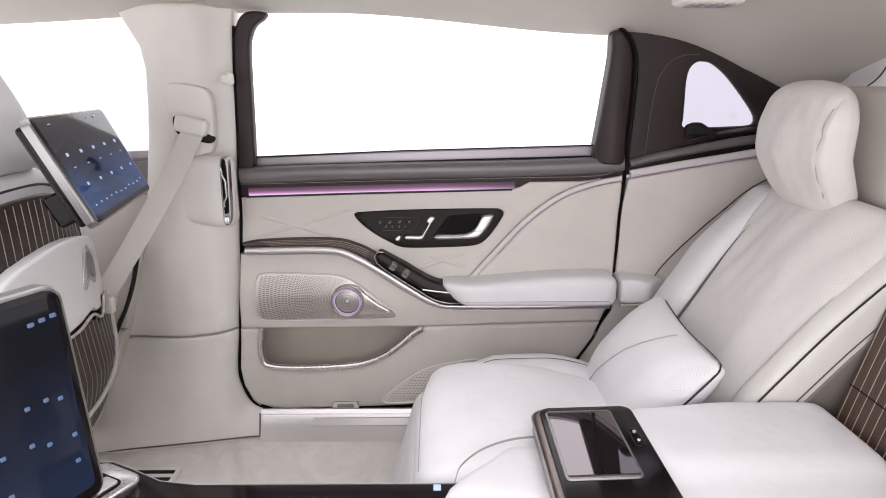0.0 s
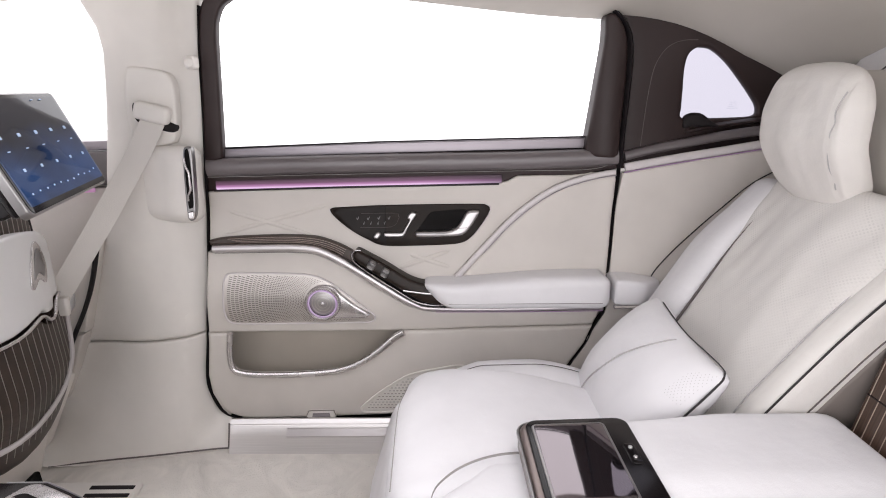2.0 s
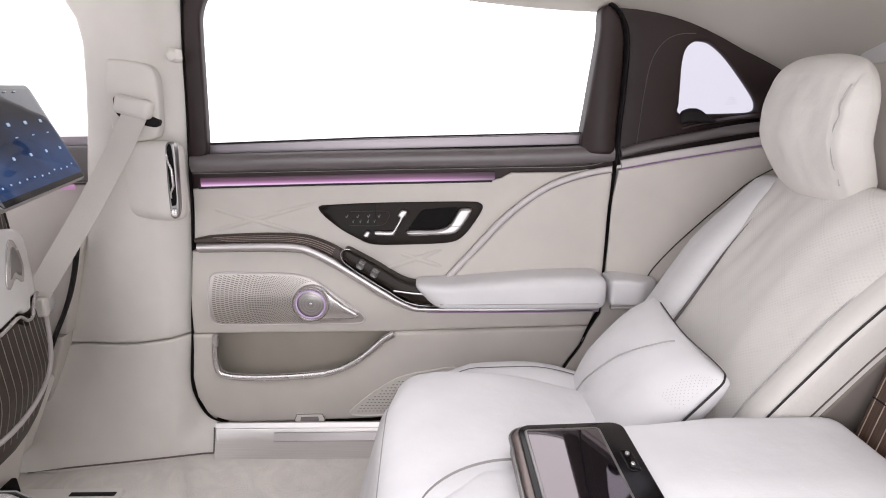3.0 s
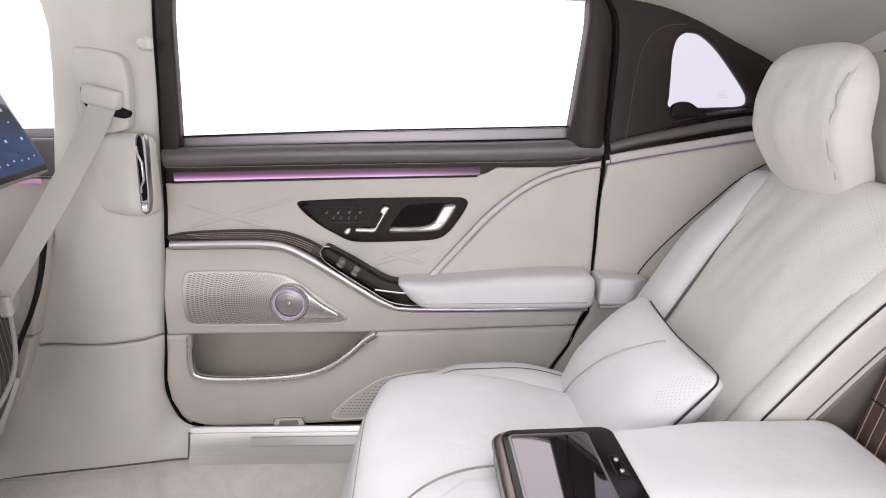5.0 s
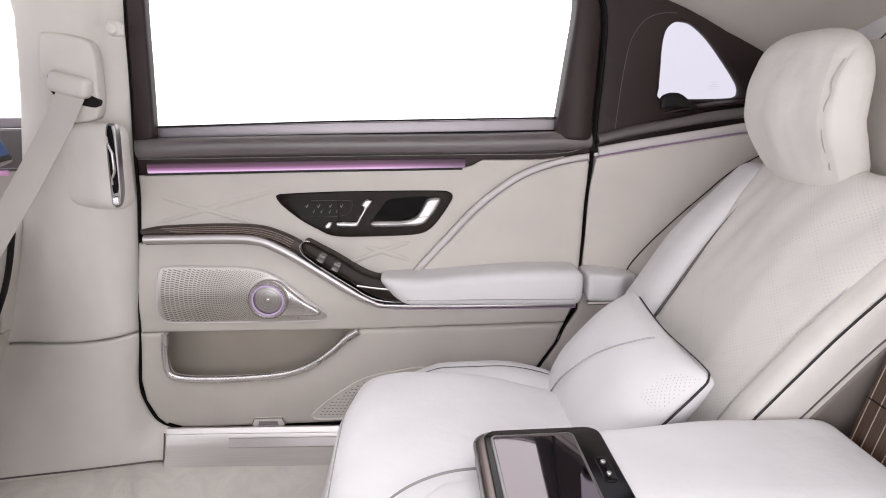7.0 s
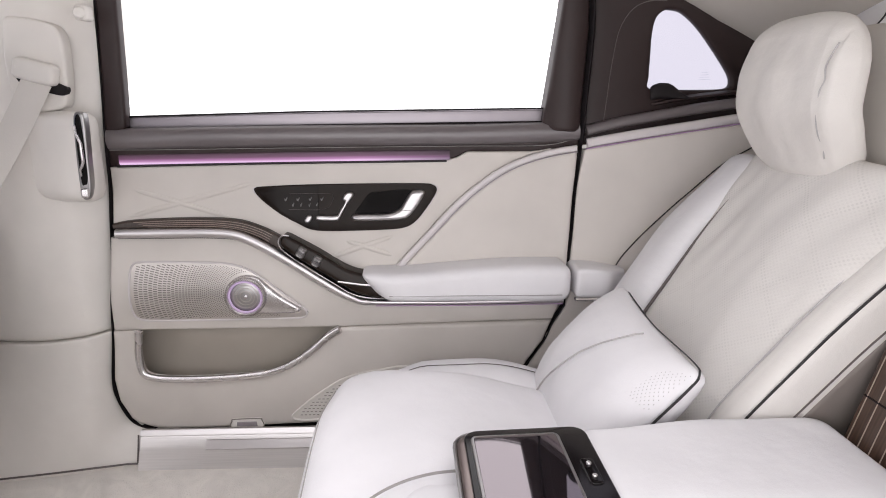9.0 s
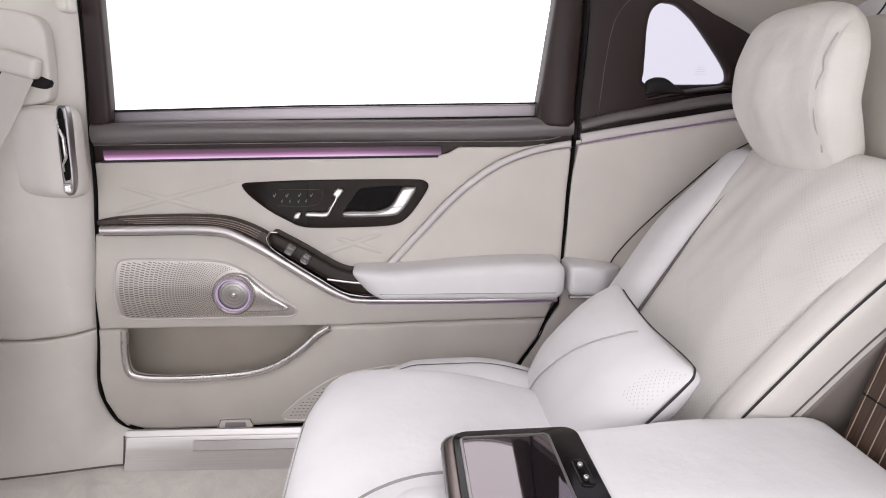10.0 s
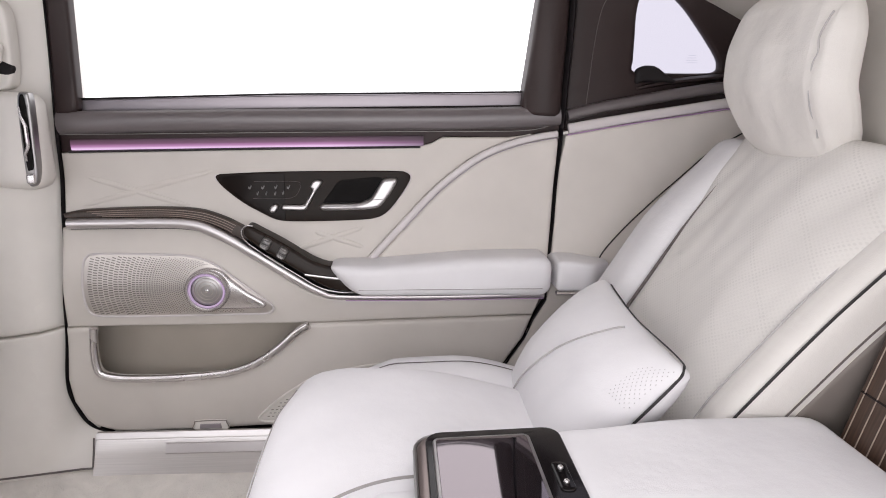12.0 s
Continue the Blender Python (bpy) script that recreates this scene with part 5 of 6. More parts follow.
# ---- rear-seat displays ----
def display(name, loc, tilt, label, seed, lit, yaw=0, size=1.0, wide=1.0):
    """A tablet on a seat back: satin frame, dark glass, rows of soft icons."""
    d = thing(name, loc, label, "screen", "rear-seat displays")
    m = pose(*loc, 0, 0, yaw) @ Matrix.Rotation(radians(tilt), 4, "Y") @ Matrix.Scale(size, 4)
    W, H = 0.145 * wide, 0.098
    f = 0.4 if lit is SCREEN else 0.26
    fr = part("frame", moved(back_plate(rounded(-W, -H, W, H, 0.015), 0.0, 0.016, 0.004), m), NICKEL, d, "silver-grey metal frame")
    part("rear_cover", moved(rbox((-0.034, -W * 0.94, -H * 0.92), (-0.015, W * 0.94, H * 0.92), 0.008, (3, 6, 5)), m), BLACK, d, "black back cover")
    part("glass", moved(back_plate(rounded(-W + 0.004, -H + 0.004, W - 0.004, H - 0.004, 0.012), 0.0012, 0.003, 0.0006), m), BLACK, d, "black glass front")
    gl_ = part("display", moved(back_plate(rounded(-W + 0.010, -H + 0.014, W - 0.010, H - 0.010, 0.006), 0.0018, 0.002, 0.0002), m), lit, d, "lit dark blue display")
    rnd = random.Random(seed)
    marks = []
    for k in range(5 if lit is SCREEN else 0):
        marks.append((-0.105 + 0.052 * k, 0.025, 0.011, 0.008))
        marks.append((-0.105 + 0.052 * k, 0.002, 0.010, 0.0025))
        marks.append((-0.105 + 0.052 * k + 0.008, -0.030, 0.008, 0.007))
    for k in range(0 if lit is SCREEN else 11):
        marks.append((0.118 - 0.014 * (k % 5) + rnd.uniform(-0.006, 0.010), 0.0 - 0.024 * (k // 4) + rnd.uniform(-0.009, 0.009), 0.008, 0.007))
    for k in range(0 if lit is SCREEN else 3):
        marks.append((0.113 + 0.009 * k, 0.071 + 0.001 * k, 0.010, 0.007))
    for k in range(11 if lit is SCREEN else 0):
        marks.append((-0.115 + 0.023 * k, -0.066 + rnd.uniform(-0.002, 0.002), 0.004, 0.004))
    marks += [(0.05, 0.082, 0.010, 0.002), (0.08, 0.082, 0.012, 0.003), (-0.10, 0.080, 0.012, 0.002)]
    for y, z, a, b in marks:
        part("icon", moved(rbox((0.0018, y * wide - a * f, z - b * f), (0.0040, y * wide + a * f, z + b * f), min(a, b) * f * 0.9, (2, 2, 2)), m), ICON if lit is SCREEN else DIMICON, gl_)
    part("bracket", moved(rbox((-0.115, -0.045, -0.085), (-0.030, 0.045, -0.02), 0.008, (3, 4, 4)), m), BLACK, d, "black bracket to the seat back")
    return d


display("seat_screen", (-1.144, -0.344, 0.868), -24, "tilted tablet screen with a blue display on the front seat", 3, SCREEN, 12, 1.05, 1.30)
display("seat_screen", (-0.936, -1.130, 0.690), -5, "large dark screen with blue icons on the driver's seat", 5, SCREEN_DARK, -25, 1.28)

dseat = thing("driver_seat", (-1.1, -1.10, 0.0), "cream leather driver's seat with a dark back", "car seat")
part("backrest", rbox((-1.16, -1.36, 0.16), (-0.962, -0.84, 0.80), 0.05, (4, 10, 12)), WHITE, dseat, "white leather backrest")
part("back_panel", back_plate([(-1.31, 0.25), (-0.89, 0.25), (-0.88, 0.60), (-0.93, 0.72), (-1.27, 0.72), (-1.32, 0.60)], -0.955, 0.02, 0.006, 4), WOOD, dseat, "dark wood seat back")
part("seat_base", rbox((-1.7, -1.34, 0.12), (-1.05, -0.87, 0.34), 0.06, (6, 6, 5)), WHITE, dseat, "white leather seat cushion")
part("seat_foot", rbox((-1.5, -1.25, 0.0), (-1.1, -0.95, 0.16), 0.02, (4, 4, 4)), PLASTIC, dseat)

dseat.location.x -= 0.075

# ---- rear seat ----
rseat = thing("rear_seat", (0.0, -0.40, 0.0), "reclined white leather rear seat with perforated panels", "car seat")


def cushion_shape(u, v, w, p):
    x, y, z = p
    z += soft(w, -0.5, 0.7) * (0.010 * (1 - v * v) - 0.085 * soft(x, -0.36, 0.10) - 0.012 * soft(-u, 0.72, 1.0))
    z += soft(w, -0.5, 0.7) * (0.004 * noise.noise((x * 7, y * 7, 1.0)) + 0.0012 * noise.noise((x * 34, y * 12, 4.0)))
    x += 0.020 * soft(v, 0.2, 1.0) * soft(-u, 0.3, 1.0) + 0.05 * soft(-w, -0.2, 1.0) * soft(-u, 0.5, 1.0)
    return x, y, z


part("cushion", rbox((-0.515, -0.720, 0.25), (0.16, -0.265, 0.402), 0.050, (22, 16, 5), cushion_shape), WHITE, rseat, "broad white leather seat cushion")


def front_edge(y, turn):
    """A point on the rounded front edge of the cushion, turn degrees above its front face."""
    s = (-0.2875 - 0.0505 * math.cos(radians(turn)), y, 0.026 + 0.0505 * math.sin(radians(turn)))
    return cushion_shape(s[0] / 0.3375, s[1] / 0.2275, s[2] / 0.076, (-0.1775 + s[0], -0.4925 + s[1], 0.326 + s[2]))


part("cushion_seam", sweep([front_edge(0.170 - 0.34 * k / 20, 38) for k in range(21)], 0.0022, 0.0022, (1, 0, 0), 6), SEAM, rseat, "grey seam along the front edge")


def far_bolster(u, v, w, p):
    x, y, z = p
    z += soft(w, -0.5, 0.7) * (0.012 * math.sin(math.pi * (u + 1) / 2) - 0.07 * soft(x, -0.22, 0.10) - 0.03 * soft(-x, 0.32, 0.43) - 0.022 * soft(y, -0.21, -0.12))
    return x, y, z


part("cushion_bolster", rbox((-0.44, -0.30, 0.12), (0.10, -0.105, 0.360), 0.05, (16, 6, 6), far_bolster), WHITE, rseat, "side bolster of the cushion")
bl = []
for k in range(25):
    x = -0.405 + 0.40 * k / 24
    top = 0.360 + 0.012 * math.sin(math.pi * ((x + 0.17) / 0.27 + 1) / 2) - 0.07 * soft(x, -0.22, 0.10) - 0.03 * soft(-x, 0.32, 0.43)
    bl.append((x, -0.216 + 0.006 * soft(-x, 0.25, 0.40), top + 0.0015))
part("bolster_piping", sweep(bl, 0.0018, 0.0022, (0, 1, 0), 6), THREAD, rseat, "dark seam along the bolster")
part("leg_rest", rbox((-0.52, -0.72, 0.05), (-0.40, -0.20, 0.30), 0.04, (4, 8, 6), lambda u, v, w, p: (p[0] - 0.035 * (1 - w), p[1], p[2])), WHITE, rseat, "white padded calf rest")
part("seat_base", rbox((-0.40, -0.72, 0.0), (0.30, -0.12, 0.25), 0.02, (4, 4, 4)), PLASTIC, rseat, "cream seat base")
part("near_bolster", rbox((-0.47, -0.80, 0.24), (0.16, -0.615, 0.420), 0.040, (14, 6, 5), lambda u, v, w, p: (p[0] + 0.10 * soft(v, -0.6, 0.9) * (1 - u) / 2, p[1], p[2] - soft(w, -0.5, 0.7) * 0.012 * (1 - u) / 2)), WHITE, rseat, "inner bolster beside the console")

LEAN = pose(-0.03, 0.0, 0.24, 0, 31, 0)


def lean(bm):
    return moved(bm, LEAN)


def flare(z):
    """How far the inner edge of the backrest has run outwards at the height z along it."""
    return -0.155 * max(0.0, z - 0.25)


def back_shape(u, v, w, p):
    x, y, z = p
    x += soft(-u, -0.2, 0.8) * (0.020 * (1 - v * v) * (0.4 + 0.6 * math.cos(3 * (w + 0.3))) - 0.01)
    x += 0.030 * soft(-v, 0.35, 1.0)
    x += 0.0055 * noise.noise((y * 26 + z * 8, z * 5, 4.0)) * soft(z, 0.34, 0.50) * soft(-u, -0.2, 0.8) + 0.002 * noise.noise((y * 12, z * 9, 8.0))
    y += flare(z) * soft(-v, 0.0, 1.0)
    return x, y, z


part("backrest", lean(rbox((0.0, -0.512, -0.06), (0.13, -0.185, 0.665), 0.030, (4, 48, 48), back_shape)), WHITE_PERF, rseat, "perforated off-white backrest panel")
part("outer_bolster", lean(rbox((-0.040, -0.215, -0.05), (0.12, -0.085, 0.645), 0.04, (4, 5, 20), lambda u, v, w, p: (p[0] + 0.03 * soft(w, 0.3, 1.0), p[1] - 0.02 * soft(w, 0.4, 1.0), p[2]))), WHITE, rseat, "outer side bolster of the backrest")
part("outer_piping", lean(sweep([(-0.010 + 0.004 * soft(k / 14, 0.6, 1.0), -0.2175 - 0.020 * soft(k / 14, 0.55, 1.0), 0.18 + 0.46 * k / 14) for k in range(15)], 0.0022, 0.007, (1, 0, 0), 8)), THREAD, rseat, "dark joint beside the bolster")
def inner_shape(u, v, w, p):
    return p[0] + 0.012 * soft(w, 0.3, 1.0) - 0.006 * (1 - w * w), p[1] + flare(p[2]), p[2]


def inner_edge(dx, dy, z):
    """A point on the front of the inner bolster at the height z along the backrest."""
    w = (z - 0.295) / 0.345
    return dx + 0.012 * soft(w, 0.3, 1.0) - 0.006 * (1 - w * w), dy + flare(z), z


part("inner_bolster", lean(rbox((0.026, -0.556, -0.05), (0.15, -0.488, 0.64), 0.026, (5, 5, 24), inner_shape)), PILLOW, rseat, "inner side bolster of the backrest")
part("inner_seam", lean(sweep([inner_edge(0.0275, -0.503, 0.12 + 0.50 * k / 20) for k in range(21)], 0.0024, 0.004, (1, 0, 0), 6)), SOFTSEAM, rseat, "grey seam between panel and bolster")
part("inner_piping", lean(sweep([inner_edge(0.0365, -0.5525, 0.10 + 0.52 * k / 20) for k in range(21)], 0.0019, 0.005, (1, 0, 0), 8)), PIPING, rseat, "dark piping on the inner bolster")
part("side_seam", lean(sweep([inner_edge(0.089, -0.5570, 0.10 + 0.52 * k / 20) for k in range(21)], 0.0026, 0.003, (0, 1, 0), 6)), THREAD, rseat, "dark seam on the side of the bolster")
# flank darker than the bolster by colour, standing in for the shade there
part("inner_flank", lean(rbox((0.092, -0.559, -0.05), (0.26, -0.50, 0.62), 0.008, (5, 4, 24), lambda u, v, w, p: (p[0] + 0.012 * soft(w, 0.3, 1.0), p[1] + flare(p[2]), p[2]))), GREIGE, rseat, "flank of the backrest, its shade coloured in brown-grey")

wing = thing("seat_wing", (0.1, -0.05, 0.0), "white leather side wing between seat and side panel", "side bolster")
wp = [(0.60, 0.90), (0.50, 0.80), (0.425, 0.728), (0.352, 0.680), (0.282, 0.615), (0.228, 0.545), (0.180, 0.465), (0.115, 0.36), (0.05, 0.23), (0.02, 0.03)]
part("wing_pad", sweep([(q[0], -0.075, q[1]) for q in curve(wp, 6)], 0.105, 0.175, (0, 1, 0), 20, 2.8), WHITE, wing)
part("wing_piping", sweep([(q[0], 0.000 + door_bend(q[0], q[1]), q[1]) for q in curve([(0.106, 0.487), (0.107, 0.503), (0.123, 0.533), (0.168, 0.584), (0.219, 0.633), (0.282, 0.691), (0.339, 0.746), (0.405, 0.787), (0.49, 0.835)], 6)], 0.004, 0.02, (0, 1, 0), 8), PIPING, wing, "dark joint along the wing")


def pad_shape(u, v, w, p):
    """Soft headrest pillow: full in the middle, narrower and set back below, slightly creased."""
    x, y, z = p
    x += -0.008 * soft(-u, -0.2, 0.8) * (1 - v * v) * (1 - w * w) + 0.014 * soft(w, 0.3, 1.0) * soft(-u, -0.6, 0.6) + 0.038 * soft(-w, 0.0, 1.0)
    y = -0.332 + (y + 0.332) * (1 - 0.15 * soft(-w, 0.2, 1.0) - 0.08 * soft(w, 0.5, 1.0))
    z += abs(v) ** 3 * (-0.026 * soft(w, 0.0, 1.0) + 0.034 * soft(-w, 0.0, 1.0))
    n = noise.noise((y * 14, z * 14, 2.0)) * 0.0060 + noise.noise((y * 32, z * 26, 7.0)) * 0.0012
    crease = v + 0.81 + 0.14 * soft(w, 0.35, 1.0) + 0.02 * math.sin(5 * w)
    pucker = 1 + 0.35 * math.sin(z * 130 + 3 * noise.noise((z * 22, 0.0, 3.0)))
    front = soft(-u, -0.3, 0.6)
    n += 0.0058 * pucker * math.exp(-((crease / 0.030) ** 2)) * front * (1 - abs(w) ** 6)
    n -= 0.0045 * math.exp(-(((crease + 0.10) / 0.07) ** 2)) * front
    return x + n, y, z


hrest = thing("headrest_pillow", (0.25, -0.33, 0.79), "soft white leather pillow strapped to the rear headrest", "headrest")
part("pillow_pad", rbox((0.214, -0.466, 0.764), (0.280, -0.194, 1.027), 0.032, (6, 110, 90), pad_shape), PILLOW, hrest, "", 80)


def pillow_crease(w):
    v = -(0.81 + 0.14 * soft(w, 0.35, 1.0) + 0.02 * math.sin(5 * w))
    d = max(0.0, -v * 0.136 - 0.104)
    x, y, z = pad_shape(-1, v, w, (0.246 - math.sqrt(0.032 ** 2 - d * d), -0.33 + v * 0.136, 0.8955 + w * 0.1315))
    return x - 0.0031, y - 0.0008, z


part("pillow_seam", sweep([pillow_crease(-0.78 + 1.5 * k / 40) for k in range(41)], 0.0018, 0.0026, (1, 0, 0), 6), SOFTSEAM, hrest, "gathered seam down the pillow")


hr = thing("headrest", (0.36, -0.33, 0.79), "cream leather rear headrest behind the pillow", "headrest")
part("headrest_pad", rbox((0.338, -0.492, 0.782), (0.44, -0.17, 1.015), 0.030, (6, 10, 10)), CREAM, hr)
part("headrest_stem", rbox((0.345, -0.40, 0.72), (0.415, -0.27, 0.82), 0.02, (3, 4, 4)), PLASTIC, hr, "cream stem")

hrest.location += Vector((0.018, 0.0, -0.006))
hr.location += Vector((0.018, 0.0, -0.006))

# lumbar pillow
PM = pose(-0.039, -0.376, 0.391, 0, 37, 0) @ Matrix.Rotation(radians(3), 4, "X") @ Matrix.Scale(0.98, 4)


def cushion_puff(u, v, w, p):
    x, y, z = p
    edge = max(abs(v), abs(w))
    k = (1 - abs(v) ** 3.2) * (1 - abs(w) ** 3.2)
    x *= (0.12 + 0.95 * max(0.0, k) ** 0.55) * (1 - 0.45 * soft(-w, 0.0, 0.8))
    y *= 1 + (0.13 if v > 0 else -0.05) * (1 - w * w) + 0.015 * abs(w * v)
    z *= 1 - 0.05 * (1 - v * v)
    x += (0.006 * noise.noise((y * 11, z * 11, 5.0)) + 0.0016 * noise.noise((y * 38, z * 30, 8.0))) * (1 - edge ** 4)
    return x, y, z


lum = thing("scatter_cushion", (-0.03, -0.375, 0.30), "plump white leather cushion with dark piping on the seat", "cushion")
part("cushion_cover", moved(rbox((-0.062, -0.178, -0.165), (0.062, 0.178, 0.165), 0.02, (6, 22, 22), cushion_puff), PM), WHITE, lum, "white leather cover, perforated below")
loopc = curve([(-0.176, -0.150), (-0.172, 0.0), (-0.178, 0.13), (-0.172, 0.160), (-0.14, 0.166), (0.0, 0.158), (0.10, 0.161), (0.150, 0.164)], 8)
part("cushion_piping", moved(sweep([(-0.003, q[0], q[1]) for q in loopc], 0.0023, 0.005, (1, 0, 0), 8), PM), PIPING, lum, "dark piping along the edge")


def puff_front(y, z):
    """The front face of the scatter cushion, in its own axes."""
    k = max(0.0, (1 - (abs(y) / 0.178) ** 3.2) * (1 - (abs(z) / 0.165) ** 3.2))
    v, w = y / 0.178, z / 0.165
    return -0.062 * (0.12 + 0.95 * k ** 0.55) * (1 - 0.45 * soft(-w, 0.0, 0.8)), y * (1 + (0.13 if v > 0 else -0.05) * (1 - w * w) + 0.015 * abs(w * v)), z * (1 - 0.05 * (1 - v * v))


def holes(spots, place, size):
    """Tiny punched holes: flat six-sided dots just proud of a surface."""
    bm = bmesh.new()
    for a, b in spots:
        x, y, z = place(a, b)
        ring_ = [bm.verts.new((x - 0.0012, y + size * math.cos(t), z + size * math.sin(t))) for t in (math.pi / 3 * k for k in range(6))]
        bm.faces.new(ring_)
    return bm


seamc = curve([(0.082, -0.100), (0.058, -0.058), (0.033, -0.018), (0.021, 0.015), (0.008, 0.047), (-0.011, 0.078), (-0.037, 0.118), (-0.048, 0.150)], 8)
seam_line = [puff_front(*q) for q in seamc]
part("cushion_seam", moved(sweep([(q[0] - 0.0030, q[1], q[2]) for q in seam_line], 0.0011, 0.004, (1, 0, 0), 6), PM), SOFTSEAM, lum, "curved seam across the cover")
spots = [(-0.1745 + 0.0052 * i + 0.0026 * (j % 2), -0.06 + 0.0048 * j) for i in range(12) for j in range(45)]
spots = [q for q in spots if q[0] < -0.146 and 0.066 < q[1] < 0.153 - 0.9 * (q[0] + 0.174)]
tagged(part("cushion_holes", moved(holes(spots, puff_front, 0.0010), PM), SOFTSEAM, lum, "rows of fine punched holes"), kind="stuff")
nb = curve([(-0.445, -0.735, 0.402), (-0.432, -0.700, 0.412), (-0.39, -0.655, 0.414), (-0.33, -0.625, 0.413), (-0.25, -0.612, 0.408)], 6)
part("bolster_seam", sweep([tuple(q) for q in nb], 0.0012, 0.005, (0, 0, 1), 6), SEAM, rseat, "dark seam of the inner bolster")

# ---- centre armrest with the tablet ----
arm = thing("tablet_console", (0.0, -0.70, 0.02), "padded white leather centre console holding a dark tablet", "console")
ZA = 0.455


def arm_pad(u, v, w, p):
    x, y, z = p
    z += soft(w, 0.0, 0.9) * (0.006 * (1 - v * v) * (1 - u ** 4) - 0.004)
    z -= 0.016 * soft(-y, 0.735, 0.80) * soft(w, -0.2, 0.9) + 0.0015 * noise.noise((x * 8, y * 8, 3.0)) * soft(w, 0, 0.9)
    x -= 0.012 * soft(w, 0.3, 1.0) * soft(-u, 0.85, 1.0)
    y -= (0.018 * soft(u, 0.85, 1.0) + 0.020 * soft(-u, -0.1, 1.0)) * (v > 0) * v
    return x, y, z


part("arm_pad", rbox((-0.126, -0.92, 0.375), (0.233, -0.560, ZA + 0.001), 0.018, (24, 26, 4), arm_pad), WHITE, arm, "smooth white leather pad")


def flat(ctrl, z0, depth, bevel, smooth=0):
    """A panel lying flat; ctrl in (x, y)."""
    lp = curve(ctrl, smooth, True) if smooth else ctrl
    bm = plate([(q[0], q[1]) for q in lp], -z0, -z0 + depth, bevel)
    for v in bm.verts:
        x, y, z = v.co
        v.co = (x, z, -y)
    return bm


def skew(bm):
    """The holder and its tablet stand a few degrees askew to the pad."""
    for v in bm.verts:
        v.co.y += 0.05 * (v.co.x + 0.125)
    return bm


part("tray", skew(flat(rounded(-0.304, -0.87, -0.126, -0.579, 0.030), ZA - 0.004, 0.03, 0.010)), ROSE, arm, "rose bronze tray round the tablet")
part("tray_edge", skew(sweep([(q[0], q[1], ZA - 0.010) for q in rounded(-0.3045, -0.8705, -0.124, -0.5785, 0.030)[6:18]], 0.005, 0.006, (0, 0, 1), 8)), NICKEL, arm, "satin edge line")
part("tray_top", skew(flat(rounded(-0.292, -0.862, -0.1265, -0.587, 0.020), ZA + 0.0005, 0.01, 0.002)), BLACK, arm, "piano-black inlay")
tab = part("tablet", skew(flat(rounded(-0.284, -0.796, -0.166, -0.603, 0.009), ZA + 0.0030, 0.006, 0.002)), NICKEL, arm, "tablet with a polished frame")
part("tablet_glass", skew(flat(rounded(-0.280, -0.792, -0.170, -0.607, 0.006), ZA + 0.0036, 0.004, 0.0008)), TABLET, tab, "dark reflecting tablet glass")
part("tablet_lens", disc((-0.225, -0.612, ZA + 0.0034), (0, 0, 1), 0.0012, 0.0008, 12, 0.0003), STRIPE, tab)
part("button_groove", flat(rounded(-0.154, -0.716, -0.137, -0.664, 0.006), ZA + 0.0020, 0.004, 0.001), BLACK, arm, "groove of the tablet release")
for y in (-0.677, -0.702):
    part("release_button", disc((-0.1455, y, ZA + 0.002), (0, 0, 1), 0.0032, 0.003, 16, 0.001), CHROME, arm, "small bright release button")
part("arm_base", rbox((-0.30, -0.90, 0.02), (0.25, -0.72, 0.37), 0.02, (4, 4, 4)), CREAM, arm, "cream base under the armrest")

hatch = thing("centre_hatch", (0.3, -0.78, 0.3), "dark pinstriped wood panel behind the padded console", "trim panel")
UPRIGHT = pose(0.193, 0.0, 0.24, 0, 14, 0) @ Matrix.Translation((-0.145, 0, 0))
hp = part("hatch_panel", moved(rbox((0.145, -0.98, 0.02), (0.175, -0.598, 0.60), 0.003, (2, 6, 8)), UPRIGHT), BROWNWOOD, hatch, "dark brown wood")
for k in range(18):
    y = -0.606 - 0.0195 * k
    part("pinstripe", moved(sweep([(0.1445, y, 0.03), (0.1445, y, 0.59)], 0.0014, 0.002, (1, 0, 0), 6), UPRIGHT), BROWNLINE, hp)
part("hatch_groove", moved(sweep([(0.145, -0.601, 0.27), (0.145, -0.98, 0.27)], 0.003, 0.004, (1, 0, 0), 6), UPRIGHT), SEAL, hp)
part("hatch_back", moved(rbox((0.1755, -0.99, 0.0), (0.23, -0.600, 0.62), 0.01, (3, 4, 6)), UPRIGHT), SHELL, hatch)

# ---- centre console between the front seats ----
con = thing("centre_console", (-0.8, -0.85, 0.0), "piano-black rear centre console with a chrome cup holder", "console")
part("console_body", rbox((-1.25, -1.0, 0.0), (-0.42, -0.735, 0.36), 0.02, (8, 5, 5)), CREAM, con, "cream console body")
part("console_top", flat([(-1.06, -1.0), (-0.415, -1.0), (-0.415, -0.722), (-0.86, -0.722), (-0.92, -0.712), (-0.98, -0.68), (-1.02, -0.66), (-1.10, -0.66)], 0.395, 0.04, 0.006), BLACK, con, "piano-black console top")
part("console_edge", sweep([(-1.08, -0.6615, 0.394), (-1.02, -0.6615, 0.394), (-0.98, -0.6815, 0.394), (-0.92, -0.7135, 0.394), (-0.86, -0.7235, 0.394), (-0.43, -0.7235, 0.394)], 0.0022, 0.003, (0, 0, 1), 8), NICKEL, con, "fine satin edge")
CUP = Matrix.Translation((-1.012, -0.752, 0.0)) @ Matrix.Rotation(radians(-26), 4, "Z")
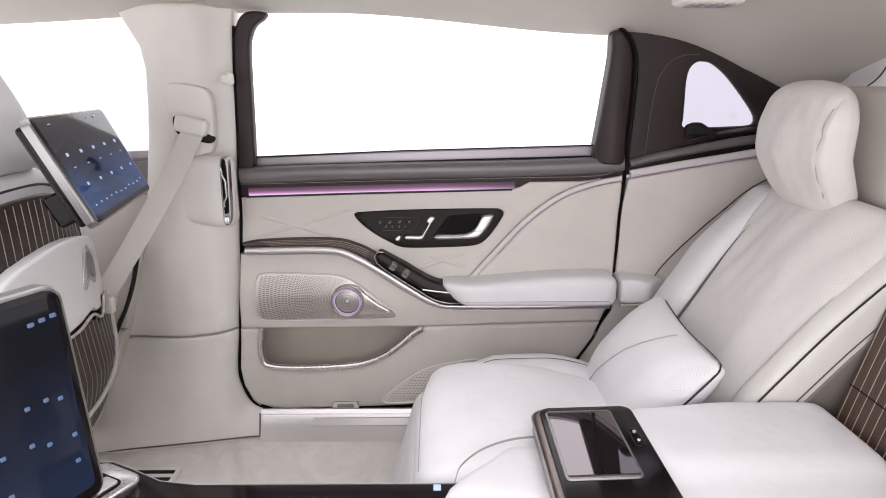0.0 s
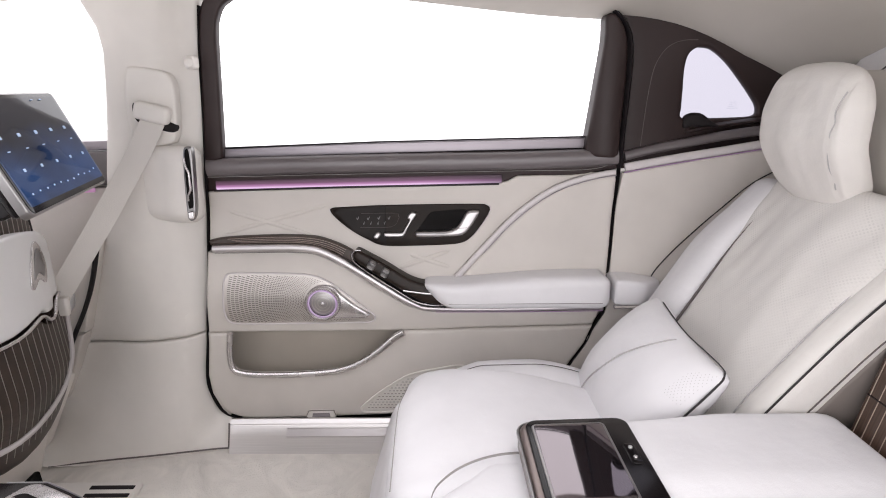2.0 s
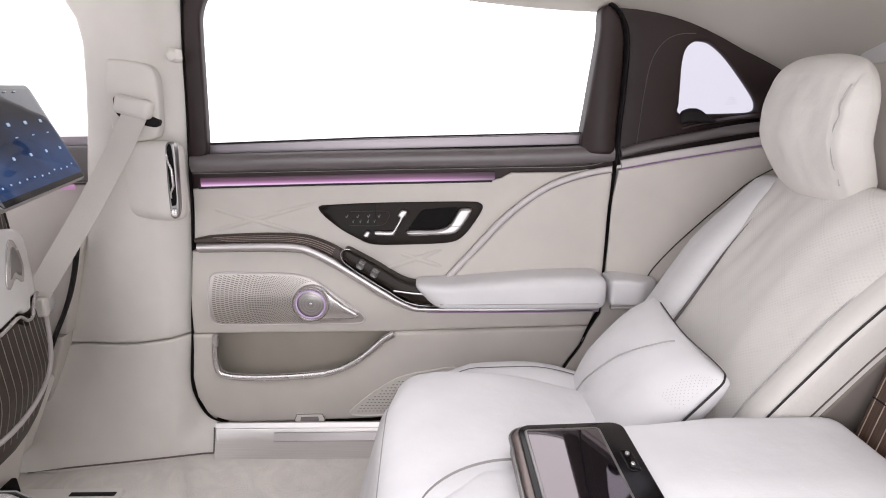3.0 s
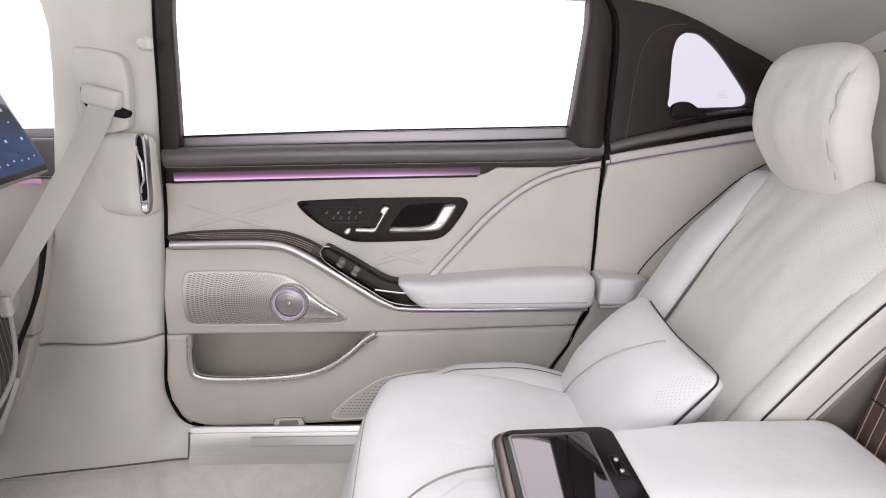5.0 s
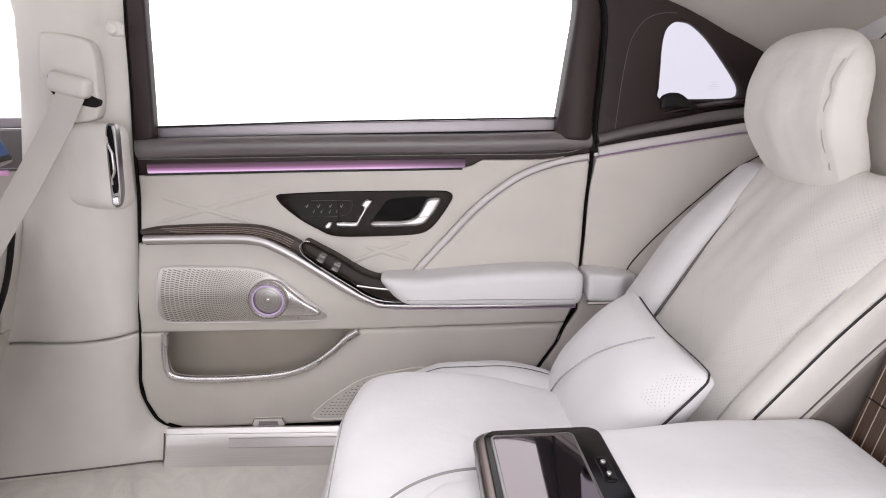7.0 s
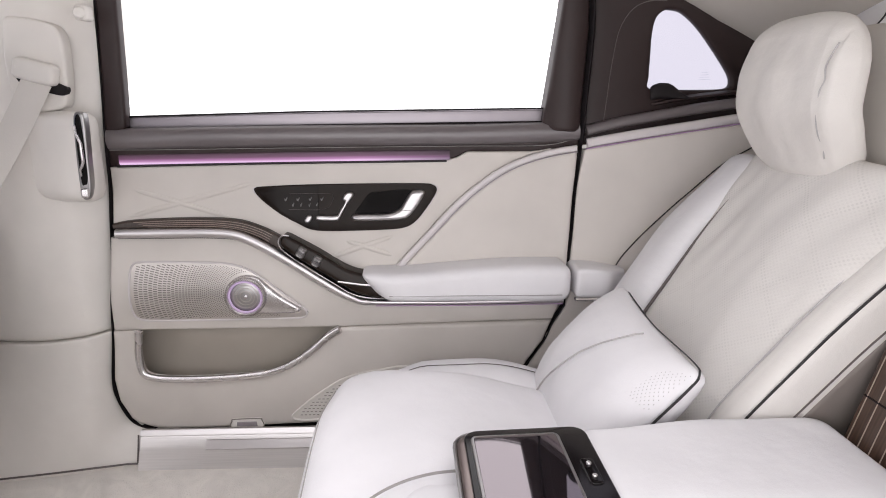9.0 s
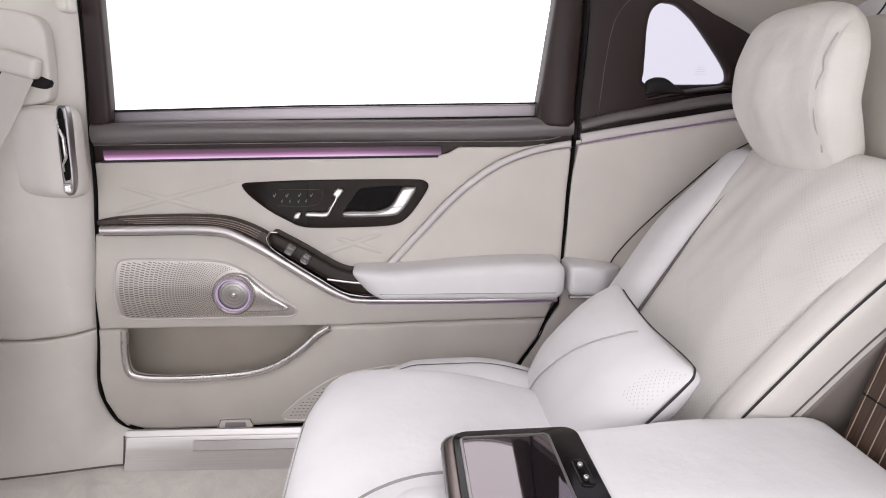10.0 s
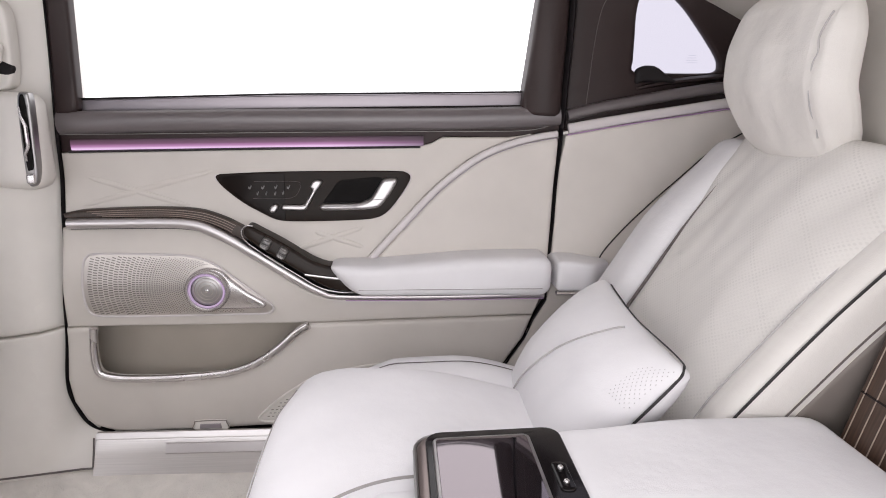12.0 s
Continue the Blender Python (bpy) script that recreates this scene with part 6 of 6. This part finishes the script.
part("cup_holder", moved(flat(rounded(-0.050, -0.075, 0.050, 0.062, 0.022), 0.409, 0.014, 0.005), CUP), CHROME, con, "chrome cup-holder frame")
part("cup_well", moved(flat(rounded(-0.036, -0.060, 0.036, 0.036, 0.014), 0.4105, 0.004, 0.0008), CUP), DEEP, con, "dark well of the cup holder")
for k in range(2):
    part("cup_lid", moved(flat(rounded(-0.032 + 0.034 * k, -0.056, -0.002 + 0.034 * k, 0.020 + 0.010 * k, 0.006), 0.4145, 0.006, 0.002), CUP), SILVER, con, "ribbed silver lid")
part("console_icon", rbox((-0.478, -0.742, 0.394), (-0.466, -0.728, 0.3965), 0.001, (2, 2, 2)), ICON, con, "white button symbol")

# ---- rear of the cabin and roof ----
solo("wall_rear", rbox((0.60, -1.75, 0.0), (0.66, 0.10, 0.84), 0.01, (3, 8, 6)), CREAM, "cream bulkhead behind the rear seats", "bulkhead", "structure")
solo("trim_shelf", rbox((0.56, -1.75, 0.84), (1.08, 0.10, 0.87), 0.01, (4, 8, 2)), LINER, "beige parcel shelf under the rear window", "parcel shelf", "structure")
RX = 0.025
rp = [(0.38, 0.90), (0.38, 0.965), (0.43, 1.000), (0.465, 1.03), (0.482, 1.07), (0.494, 1.13), (0.51, 1.20), (0.90, 1.20), (0.90, 0.90)]
solo("trim_rear_pillar", plate([(x + RX, z) for x, z in rp], -0.20, -0.10, 0.012, steps=4), WHITE, "pale leather cover of the rearmost pillar", "pillar trim", "structure")
solo("trim_rear_joint", sweep([(x + RX, -0.2025, z) for x, z in curve(rp[1:7], 5)], 0.0035, 0.004, (0, 1, 0), 6), PIPING, "thin dark joint round the rearmost pillar cover", "trim joint", "structure")
lampt = thing("roof_lamp", (0.10, -0.20, 1.17), "white roof lamp unit let into the headliner", "roof lamp")
zr = roof_z(0.10, -0.20)
part("lamp_body", rbox((0.035, -0.245, zr - 0.016), (0.165, -0.155, zr + 0.02), 0.012, (6, 5, 3)), PLASTIC, lampt)
for k in range(4):
    part("lamp_slot", rbox((0.055 + 0.024 * k, -0.235, zr - 0.019), (0.072 + 0.024 * k, -0.175, zr - 0.014), 0.002, (2, 2, 2)), SEAM, lampt, "grey lens strip")
